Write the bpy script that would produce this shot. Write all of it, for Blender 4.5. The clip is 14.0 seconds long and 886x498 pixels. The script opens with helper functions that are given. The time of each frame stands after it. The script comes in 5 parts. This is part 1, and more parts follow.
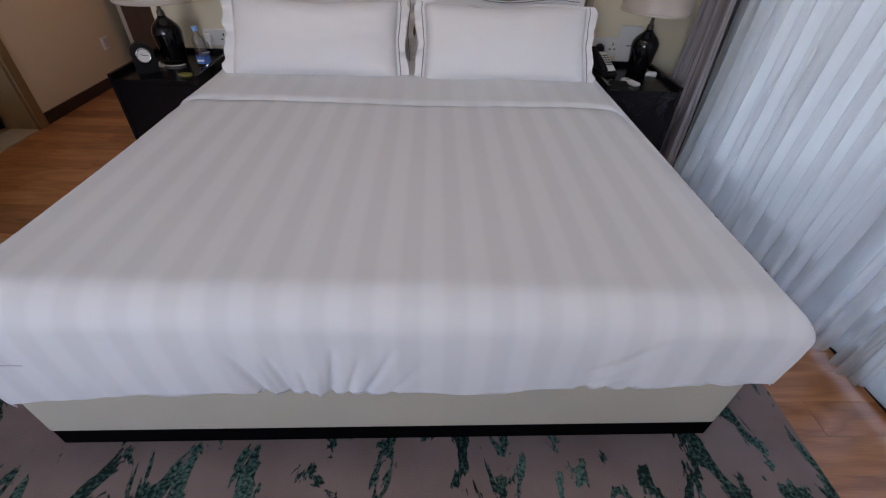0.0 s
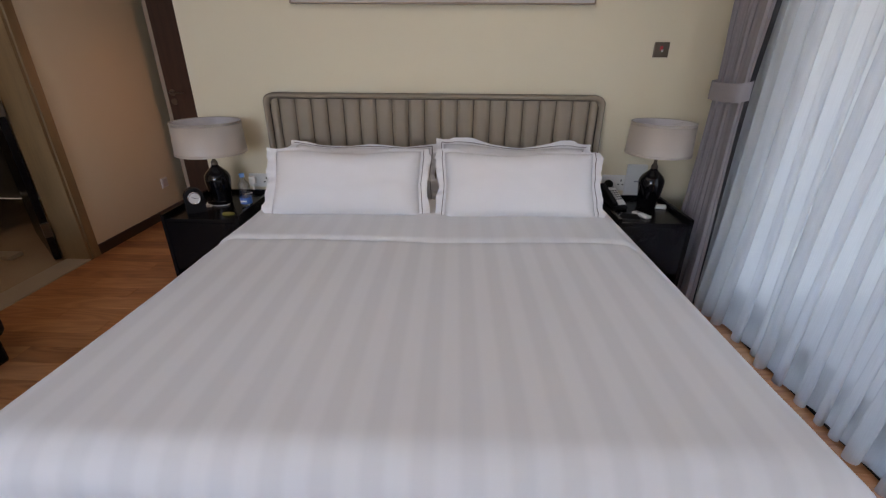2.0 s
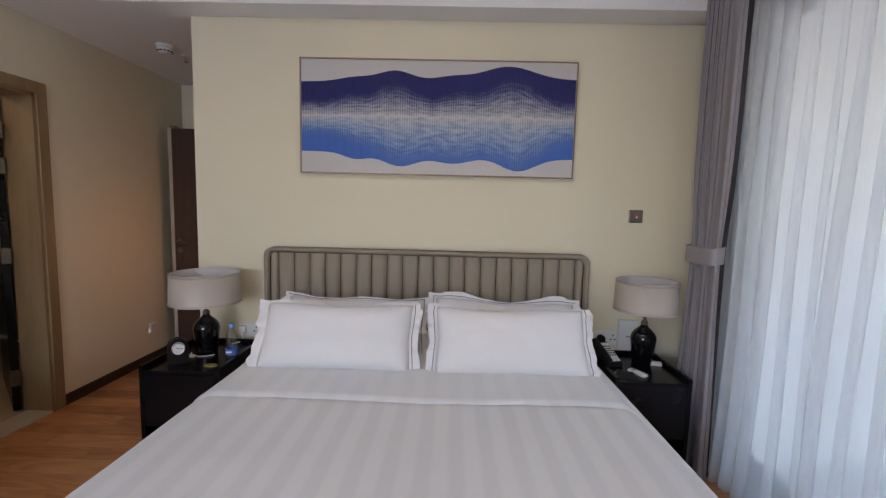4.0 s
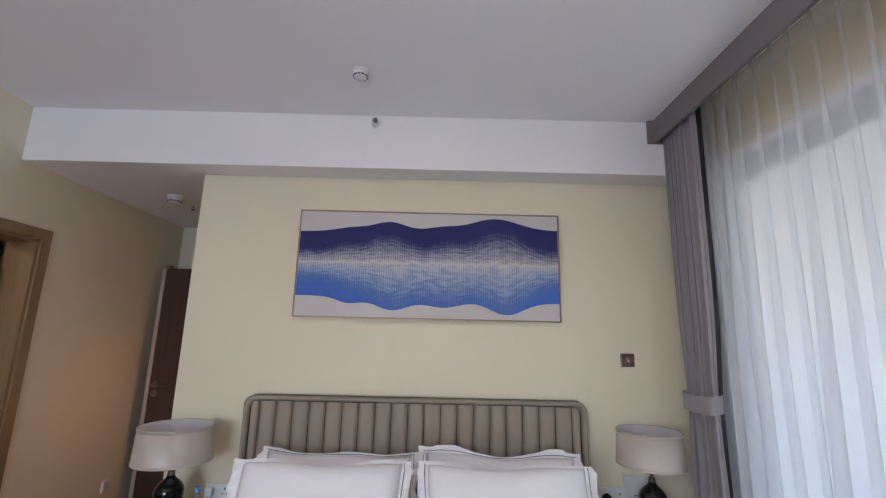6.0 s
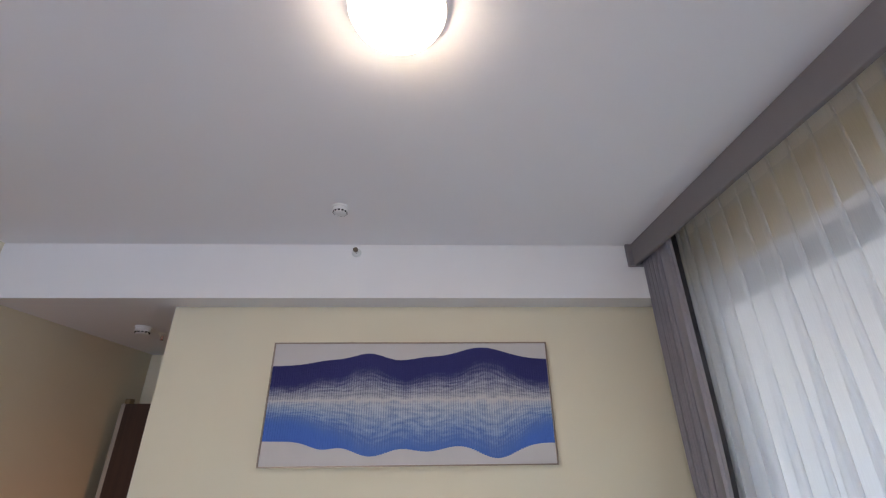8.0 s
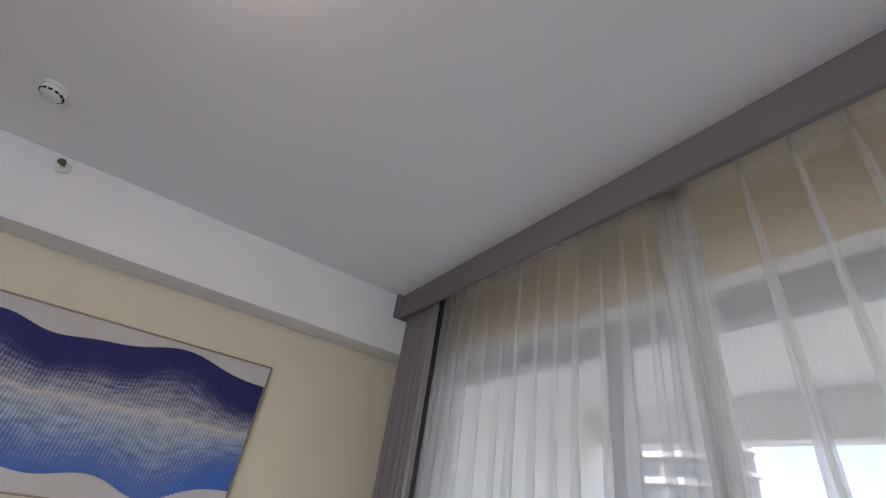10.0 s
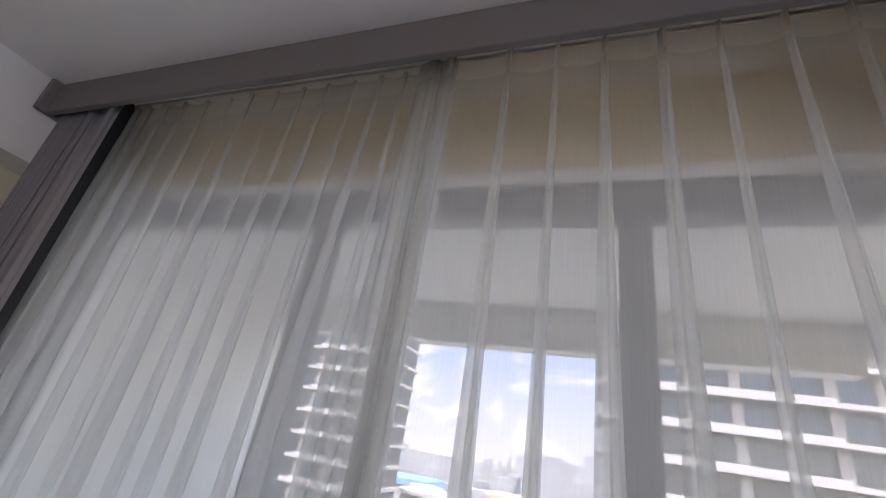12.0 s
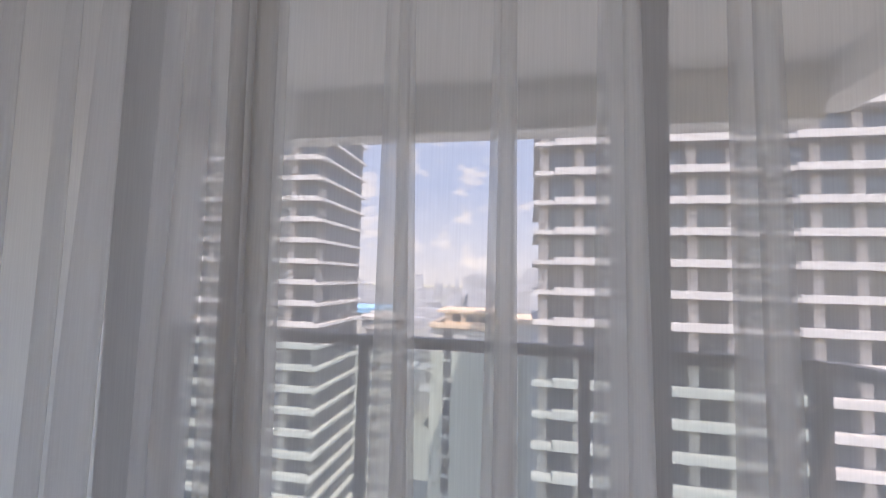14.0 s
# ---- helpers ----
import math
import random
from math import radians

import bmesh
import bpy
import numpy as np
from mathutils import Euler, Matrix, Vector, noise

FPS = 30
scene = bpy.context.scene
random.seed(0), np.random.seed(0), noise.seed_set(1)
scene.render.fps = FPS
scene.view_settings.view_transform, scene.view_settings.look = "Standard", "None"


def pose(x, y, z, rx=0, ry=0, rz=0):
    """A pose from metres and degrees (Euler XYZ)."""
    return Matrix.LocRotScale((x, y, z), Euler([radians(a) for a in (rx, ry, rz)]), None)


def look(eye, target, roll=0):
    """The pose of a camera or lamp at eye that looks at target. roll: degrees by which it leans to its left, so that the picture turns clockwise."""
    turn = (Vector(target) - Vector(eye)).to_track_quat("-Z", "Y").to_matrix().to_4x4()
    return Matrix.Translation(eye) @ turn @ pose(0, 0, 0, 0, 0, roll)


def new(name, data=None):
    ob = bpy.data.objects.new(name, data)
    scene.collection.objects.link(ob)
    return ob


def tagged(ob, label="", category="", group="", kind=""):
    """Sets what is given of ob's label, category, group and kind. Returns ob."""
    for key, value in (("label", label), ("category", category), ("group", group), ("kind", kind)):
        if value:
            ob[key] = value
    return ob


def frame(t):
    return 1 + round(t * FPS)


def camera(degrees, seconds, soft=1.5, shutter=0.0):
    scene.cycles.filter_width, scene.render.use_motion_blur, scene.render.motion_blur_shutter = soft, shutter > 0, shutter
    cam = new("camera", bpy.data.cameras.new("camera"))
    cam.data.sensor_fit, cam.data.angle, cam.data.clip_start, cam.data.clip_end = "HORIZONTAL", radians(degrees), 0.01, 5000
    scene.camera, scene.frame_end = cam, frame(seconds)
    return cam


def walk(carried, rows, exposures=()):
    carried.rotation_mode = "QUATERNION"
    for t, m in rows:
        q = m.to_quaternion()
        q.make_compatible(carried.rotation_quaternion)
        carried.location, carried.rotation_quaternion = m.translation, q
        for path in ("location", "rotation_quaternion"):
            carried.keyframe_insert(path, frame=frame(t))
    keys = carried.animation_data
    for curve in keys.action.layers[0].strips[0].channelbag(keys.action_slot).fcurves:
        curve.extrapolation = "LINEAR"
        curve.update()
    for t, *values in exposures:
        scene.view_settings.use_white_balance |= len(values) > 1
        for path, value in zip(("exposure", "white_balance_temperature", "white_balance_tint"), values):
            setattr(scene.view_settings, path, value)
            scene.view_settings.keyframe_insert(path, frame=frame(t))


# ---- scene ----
cam = camera(91.8, 14.0, 1.25)
PATH = [
    (0, (0.119, 0.476, 1.288), (0.186, 2.023, 0.022), 2.5),
    (0.5, (0.121, 0.475, 1.303), (0.152, 2.035, 0.053), 1.1),
    (1, (0.119, 0.487, 1.332), (0.115, 2.155, 0.23), 0.3),
    (1.5, (0.127, 0.498, 1.356), (0.09, 2.258, 0.407), 0.0),
    (2, (0.134, 0.504, 1.37), (0.087, 2.325, 0.545), 0.4),
    (2.5, (0.127, 0.52, 1.406), (0.082, 2.386, 0.688), 0.8),
    (2.7, (0.13, 0.51, 1.424), (0.087, 2.395, 0.754), 1.0),
    (4.8, (0.149, 0.53, 1.444), (0.128, 2.528, 1.531), 1.5),
    (5, (0.136, 0.518, 1.48), (0.126, 2.513, 1.623), 1.4),
    (5.5, (0.131, 0.505, 1.51), (0.132, 2.482, 1.81), 1.6),
    (6, (0.123, 0.493, 1.528), (0.133, 2.454, 1.921), 1.3),
    (6.5, (0.118, 0.482, 1.568), (0.123, 2.418, 2.07), 1.2),
    (7, (0.133, 0.472, 1.587), (0.123, 2.366, 2.23), 0.8),
    (7.2, (0.129, 0.457, 1.62), (0.12, 2.336, 2.305), 0.5),
    (9.3, (0.245, 0.728, 1.756), (0.757, 2.354, 2.802), 2.0),
    (9.5, (0.258, 0.746, 1.746), (0.908, 2.309, 2.808), 4.3),
    (10, (0.372, 0.791, 1.772), (1.238, 2.258, 2.82), 9.4),
    (10.5, (0.550, 0.796, 1.816), (1.625, 2.142, 2.832), 12.5),
    (11, (0.624, 0.845, 1.778), (1.912, 1.945, 2.842), 13.3),
    (11.5, (0.616, 0.884, 1.808), (2.172, 1.787, 2.682), 11.5),
    (12, (0.689, 0.909, 1.785), (2.392, 1.569, 2.6), 9.5),
    (12.5, (0.755, 0.945, 1.746), (2.586, 1.431, 2.387), 6.9),
    (13, (0.861, 0.972, 1.705), (2.748, 1.361, 2.242), 4.3),
    (13.5, (0.985, 0.969, 1.650), (2.922, 1.353, 1.964), 2.6),
    (14, (1.075, 0.981, 1.617), (3.033, 1.368, 1.746), 1.5),
]
EXPOSURES = [(0, 2.70, 7250, 25), (1, 2.72, 7300, 25), (2.5, 2.76, 7450, 24), (5, 3.04, 7100, 23), (7, 3.09, 7000, 23), (9.5, 2.80, 7100, 21), (10, 2.74, 7250, 21), (10.5, 2.40, 7500, 23), (11, 2.38, 7500, 24), (12.5, 2.26, 7350, 25), (14, 1.98, 7600, 27)]
walk(cam, [(t, look(eye, target, roll)) for t, eye, target, roll in PATH], EXPOSURES)

# ---- world, sun, exposure ----
world = bpy.data.worlds.new("sky_world")
scene.world = world
world.use_nodes = True
wn = world.node_tree
sky = wn.nodes.new("ShaderNodeTexSky")
sky.sky_type, sky.sun_disc = "NISHITA", False
sky.sun_elevation, sky.sun_rotation = radians(62), radians(240)
wn.nodes["Background"].inputs["Strength"].default_value = 0.15
wn.links.new(sky.outputs["Color"], wn.nodes["Background"].inputs["Color"])
sun = new("sun", bpy.data.lights.new("sun", "SUN"))
sun.data.energy, sun.data.angle, sun.data.color = 2.0, radians(0.5), (1.0, 0.95, 0.88)
sun.matrix_world = look((-20, -14, 45), (0, 0, 0))
# fill for an assumed, unseen south window, tilted up to brighten the ceiling
south_area = new("south_fill", bpy.data.lights.new("south_fill", "AREA"))
south_area.data.shape, south_area.data.size, south_area.data.size_y = "RECTANGLE", 1.7, 1.9
south_area.data.energy, south_area.data.color = 9.5, (0.43, 0.65, 1.0)
south_area.matrix_world = look((-1.45, -2.38, 1.45), (-1.45, 3.0, 9.0))

# warm lamp burning in the bathroom
bath = new("bathroom_light", bpy.data.lights.new("bathroom_light", "AREA"))
bath.data.shape, bath.data.size = "DISK", 0.26
bath.data.energy, bath.data.color = 0.6, (1.0, 0.72, 0.50)
bath.matrix_world = look((-3.35, 2.45, 2.43), (-3.2, 2.5, 0))
# unseen warm source assumed round the hall corner, for the glow on the hall wall
hall_glow = new("hall_glow_light", bpy.data.lights.new("hall_glow_light", "AREA"))
hall_glow.data.shape, hall_glow.data.size, hall_glow.data.size_y = "RECTANGLE", 0.16, 0.32
hall_glow.data.energy, hall_glow.data.color = 0.25, (1.0, 0.53, 0.33)
hall_glow.matrix_world = look((-1.51, 3.95, 1.10), (-2.49, 3.7, 0.85))

# ---- materials ----
def mat(name, col, rough=0.5, metal=0.0, var=0.08, scale=3.0, bump=0.1, fine=120.0, stretch=(1, 1, 1), spec=0.5, coat=0.0, rand=0.0):
    m = bpy.data.materials.new(name)
    m.use_nodes = True
    t = m.node_tree
    n, li = t.nodes, t.links
    b = n["Principled BSDF"]
    co = n.new("ShaderNodeTexCoord")
    mp = n.new("ShaderNodeMapping")
    mp.inputs["Scale"].default_value = stretch
    li.new(co.outputs["Object"], mp.inputs["Vector"])
    big = n.new("ShaderNodeTexNoise")
    big.inputs["Scale"].default_value, big.inputs["Detail"].default_value = scale, 3
    sm = n.new("ShaderNodeTexNoise")
    sm.inputs["Scale"].default_value, sm.inputs["Detail"].default_value = fine, 2
    li.new(mp.outputs["Vector"], big.inputs["Vector"])
    li.new(mp.outputs["Vector"], sm.inputs["Vector"])
    add = n.new("ShaderNodeMath")
    add.operation = "MULTIPLY_ADD"
    add.inputs[1].default_value = 0.4
    li.new(sm.outputs["Fac"], add.inputs[0])
    li.new(big.outputs["Fac"], add.inputs[2])
    last = add
    if rand:
        oi = n.new("ShaderNodeObjectInfo")
        ra = n.new("ShaderNodeMath")
        ra.operation = "MULTIPLY_ADD"
        ra.inputs[1].default_value = rand
        li.new(oi.outputs["Random"], ra.inputs[0])
        li.new(add.outputs[0], ra.inputs[2])
        last = ra
    mr = n.new("ShaderNodeMapRange")
    mr.inputs["From Min"].default_value, mr.inputs["From Max"].default_value = 0.35, 1.05 + rand
    li.new(last.outputs[0], mr.inputs["Value"])
    mix = n.new("ShaderNodeMix")
    mix.data_type = "RGBA"
    mix.inputs["A"].default_value = (*[c * (1 - var) for c in col], 1)
    mix.inputs["B"].default_value = (*[min(1, c * (1 + var)) for c in col], 1)
    li.new(mr.outputs["Result"], mix.inputs["Factor"])
    li.new(mix.outputs["Result"], b.inputs["Base Color"])
    rr = n.new("ShaderNodeMapRange")
    rr.inputs["To Min"].default_value, rr.inputs["To Max"].default_value = max(0.02, rough * 0.85), min(1, rough * 1.15)
    li.new(big.outputs["Fac"], rr.inputs["Value"])
    li.new(rr.outputs["Result"], b.inputs["Roughness"])
    b.inputs["Metallic"].default_value = metal
    b.inputs["Specular IOR Level"].default_value = spec
    b.inputs["Coat Weight"].default_value = coat
    if bump:
        bp = n.new("ShaderNodeBump")
        bp.inputs["Strength"].default_value, bp.inputs["Distance"].default_value = bump, 0.002
        li.new(sm.outputs["Fac"], bp.inputs["Height"])
        li.new(bp.outputs["Normal"], b.inputs["Normal"])
    return m


def glow(name, col, strength):
    m = bpy.data.materials.new(name)
    m.use_nodes = True
    b = m.node_tree.nodes["Principled BSDF"]
    b.inputs["Base Color"].default_value = (0.8, 0.8, 0.78, 1)
    b.inputs["Emission Color"].default_value = (*col, 1)
    b.inputs["Emission Strength"].default_value = strength
    return m


M_wall = mat("cream_paint", (0.74, 0.67, 0.50), 0.7, var=0.03, scale=1.2, bump=0.08, fine=260)
M_white = mat("white_paint", (0.87, 0.86, 0.855), 0.75, var=0.02, scale=1.0, bump=0.06, fine=240)
M_bulk = mat("white_beam_paint", (0.84, 0.83, 0.815), 0.7, var=0.02, scale=1.0, bump=0.06, fine=240)
M_frame = mat("oak_door_frame", (0.26, 0.175, 0.085), 0.45, var=0.22, scale=2.5, fine=30, stretch=(9, 9, 0.6), bump=0.15)
M_door = mat("walnut_door", (0.055, 0.026, 0.015), 0.4, var=0.3, scale=3, fine=40, stretch=(12, 12, 0.5), bump=0.12)
M_edge = mat("pale_door_edge", (0.42, 0.36, 0.29), 0.5, var=0.1, fine=60)
M_base = mat("dark_skirting", (0.03, 0.02, 0.017), 0.4, var=0.2, stretch=(1, 1, 6))
M_stone = mat("beige_stone", (0.42, 0.36, 0.26), 0.3, var=0.12, scale=6, bump=0.05)
M_tile = mat("bath_floor_tile", (0.46, 0.36, 0.24), 0.25, var=0.1, scale=2.5, bump=0.03)
M_bathwall = mat("grey_bath_tile", (0.36, 0.35, 0.32), 0.35, var=0.08, scale=2, bump=0.03)
M_sub = mat("dark_joint", (0.05, 0.025, 0.012), 0.8)
M_base_bed = mat("greige_bed_fabric", (0.50, 0.46, 0.37), 0.85, var=0.06, scale=5, bump=0.35, fine=700)
M_head = mat("taupe_leather", (0.285, 0.234, 0.176), 0.55, var=0.08, scale=7, bump=0.3, fine=420)
M_seam = mat("dark_seam", (0.07, 0.058, 0.045), 0.9)
M_black = mat("black_lacquer", (0.006, 0.0052, 0.006), 0.25, var=0.2, scale=5, bump=0.02, spec=0.2)
M_seamline = mat("grey_seam_thread", (0.42, 0.42, 0.44), 0.8)
M_plinth = mat("black_plinth", (0.0022, 0.0018, 0.002), 0.8, var=0.2, bump=0.05, spec=0.04)
M_blackmat = mat("matt_black", (0.006, 0.0055, 0.006), 0.6, var=0.2, bump=0.1, spec=0.25)
M_glassblack = mat("black_glazed_ceramic", (0.005, 0.0045, 0.0055), 0.10, var=0.1, bump=0.0, spec=0.45, coat=0.2)
M_bronze = mat("bronze_metal", (0.16, 0.13, 0.10), 0.35, metal=0.9, bump=0.03)
M_artframe = mat("champagne_frame", (0.30, 0.23, 0.17), 0.4, metal=0.4, bump=0.03)
M_chrome = mat("chrome_metal", (0.75, 0.75, 0.76), 0.15, metal=1.0, bump=0.0)
M_shade = mat("champagne_satin_shade", (0.47, 0.41, 0.355), 0.34, var=0.05, scale=4, bump=0.25, fine=300, stretch=(1, 1, 0.2), spec=0.6)
M_shadein = mat("shade_lining", (0.66, 0.62, 0.62), 0.7, var=0.03)
M_cotton = mat("white_cotton", (0.80, 0.79, 0.79), 0.8, var=0.025, scale=6, bump=0.25, fine=500, spec=0.2)
M_piping = mat("grey_brown_thread", (0.10, 0.07, 0.055), 0.8)
M_plastic = mat("white_plastic", (0.74, 0.74, 0.71), 0.35, var=0.02, bump=0.0)
M_grey = mat("grey_plastic", (0.30, 0.30, 0.31), 0.4, var=0.05, bump=0.0)
M_drape = mat("mauve_grey_drape", (0.305, 0.282, 0.296), 0.75, var=0.08, scale=4, bump=0.4, fine=600, stretch=(1, 1, 0.4), spec=0.3)
# near-black tone that stands for the shade between drape and sheer
M_gap_shade = mat("drape_gap_shade", (0.035, 0.032, 0.034), 0.8, var=0.1, scale=4, bump=0.2, fine=500, spec=0.2)
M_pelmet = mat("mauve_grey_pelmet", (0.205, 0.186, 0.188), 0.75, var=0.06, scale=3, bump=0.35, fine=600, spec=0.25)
M_alu = mat("grey_window_frame", (0.20, 0.205, 0.215), 0.45, var=0.06, bump=0.03)
M_rail = mat("dark_grey_rail", (0.09, 0.09, 0.10), 0.45, var=0.1, bump=0.03)
M_balc = mat("balcony_white_render", (0.82, 0.80, 0.77), 0.85, var=0.03, scale=1.5, bump=0.15, fine=150)
M_balcfloor = mat("balcony_floor_tile", (0.58, 0.56, 0.53), 0.6, var=0.08)
M_canvas = mat("pale_canvas", (0.56, 0.53, 0.51), 0.8, var=0.04, scale=5, bump=0.3, fine=500)
M_dial = mat("clock_dial", (0.72, 0.72, 0.70), 0.4, var=0.01, bump=0)
M_blue = mat("blue_label", (0.05, 0.16, 0.50), 0.4, var=0.1, bump=0)
M_bluecap = mat("blue_cap", (0.16, 0.36, 0.72), 0.4, var=0.05, bump=0)
M_olive = mat("olive_card", (0.22, 0.20, 0.04), 0.5, var=0.1, bump=0)
M_red = mat("red_mark", (0.55, 0.05, 0.05), 0.4, bump=0)
M_lamp = glow("opal_lamp_glow", (1.0, 0.90, 0.74), 4.6)
M_tower = mat("tower_wall_grey", (0.24, 0.225, 0.215), 0.85, var=0.08, scale=0.3, bump=0)
M_slab = mat("tower_slab_white", (0.46, 0.455, 0.45), 0.8, var=0.05, scale=0.4, bump=0)
M_col = mat("tower_column_beige", (0.38, 0.34, 0.31), 0.85, var=0.1, scale=0.5, bump=0, rand=0.2)
M_win = mat("tower_window_glass", (0.055, 0.065, 0.08), 0.12, var=0.4, scale=0.2, bump=0, rand=0.5)
M_peach = mat("peach_roof_render", (0.55, 0.44, 0.33), 0.85, var=0.06, scale=0.3, bump=0)
# the room's cream, deepened to carry warm light bounced behind the sheers
M_wall_bounce = mat("cream_paint_bounce", (0.66, 0.49, 0.23), 0.7, var=0.03, scale=1.2, bump=0.08, fine=260)
M_cream = mat("far_cream_render", (0.45, 0.45, 0.425), 0.85, var=0.06, scale=0.2, bump=0)
M_round = mat("far_grey_render", (0.42, 0.42, 0.43), 0.85, var=0.06, scale=0.2, bump=0)
M_turq = mat("turquoise_roof", (0.20, 0.42, 0.62), 0.7, var=0.06, scale=0.2, bump=0)
# far blocks greyed in their base colour to stand for distance haze
M_city = mat("city_far", (0.33, 0.34, 0.36), 0.9, var=0.3, scale=0.02, bump=0)
M_ground = mat("city_ground", (0.20, 0.21, 0.20), 0.95, var=0.35, scale=0.02, bump=0, fine=0.2)


def wood_floor():
    """Varnished oak: each plank takes its own piece of a long-grained figure with rings and fine pores."""
    m = bpy.data.materials.new("oak_floor")
    m.use_nodes = True
    t = m.node_tree
    n, li = t.nodes, t.links
    b = n["Principled BSDF"]
    co = n.new("ShaderNodeTexCoord")
    oi = n.new("ShaderNodeObjectInfo")
    off = n.new("ShaderNodeVectorMath")
    off.operation = "MULTIPLY_ADD"
    off.inputs[1].default_value = (1, 1, 1)
    li.new(co.outputs["Object"], off.inputs[0])
    sh = n.new("ShaderNodeCombineXYZ")
    for k, f in enumerate((31.0, 17.0, 9.0)):
        mu = n.new("ShaderNodeMath")
        mu.operation = "MULTIPLY"
        mu.inputs[1].default_value = f
        li.new(oi.outputs["Random"], mu.inputs[0])
        li.new(mu.outputs[0], sh.inputs[k])
    li.new(sh.outputs[0], off.inputs[2])

    def noise_at(scale, detail, dist=0.0):
        mp = n.new("ShaderNodeMapping")
        mp.inputs["Scale"].default_value = scale
        li.new(off.outputs[0], mp.inputs["Vector"])
        no = n.new("ShaderNodeTexNoise")
        no.inputs["Scale"].default_value, no.inputs["Detail"].default_value = 1, detail
        no.inputs["Distortion"].default_value = dist
        li.new(mp.outputs["Vector"], no.inputs["Vector"])
        return no.outputs["Fac"]

    def op(kind, x, y, z=None):
        o = n.new("ShaderNodeMath")
        o.operation = kind
        for k, val in enumerate((x, y, z)):
            if val is None:
                continue
            if isinstance(val, (int, float)):
                o.inputs[k].default_value = val
            else:
                li.new(val, o.inputs[k])
        return o.outputs[0]

    rings = op("PINGPONG", op("MULTIPLY", noise_at((1.1, 7.0, 1.0), 2, 0.3), 9.0), 0.5)
    pores = noise_at((9.0, 420.0, 1.0), 3)
    tone = op("MULTIPLY_ADD", rings, 0.55, op("MULTIPLY_ADD", pores, 0.5, op("MULTIPLY", oi.outputs["Random"], 0.42)))
    r = n.new("ShaderNodeValToRGB")
    e = r.color_ramp.elements
    e[0].position, e[0].color = 0.18, (0.20, 0.068, 0.022, 1)
    e[1].position, e[1].color = 0.95, (0.57, 0.275, 0.115, 1)
    e.new(0.55).color = (0.40, 0.162, 0.06, 1)
    li.new(tone, r.inputs["Fac"])
    li.new(r.outputs["Color"], b.inputs["Base Color"])
    ro = n.new("ShaderNodeMapRange")
    ro.inputs["To Min"].default_value, ro.inputs["To Max"].default_value = 0.26, 0.42
    li.new(pores, ro.inputs["Value"])
    li.new(ro.outputs["Result"], b.inputs["Roughness"])
    b.inputs["Coat Weight"].default_value = 0.12
    bp = n.new("ShaderNodeBump")
    bp.inputs["Strength"].default_value, bp.inputs["Distance"].default_value = 0.08, 0.002
    li.new(pores, bp.inputs["Height"])
    li.new(bp.outputs["Normal"], b.inputs["Normal"])
    return m


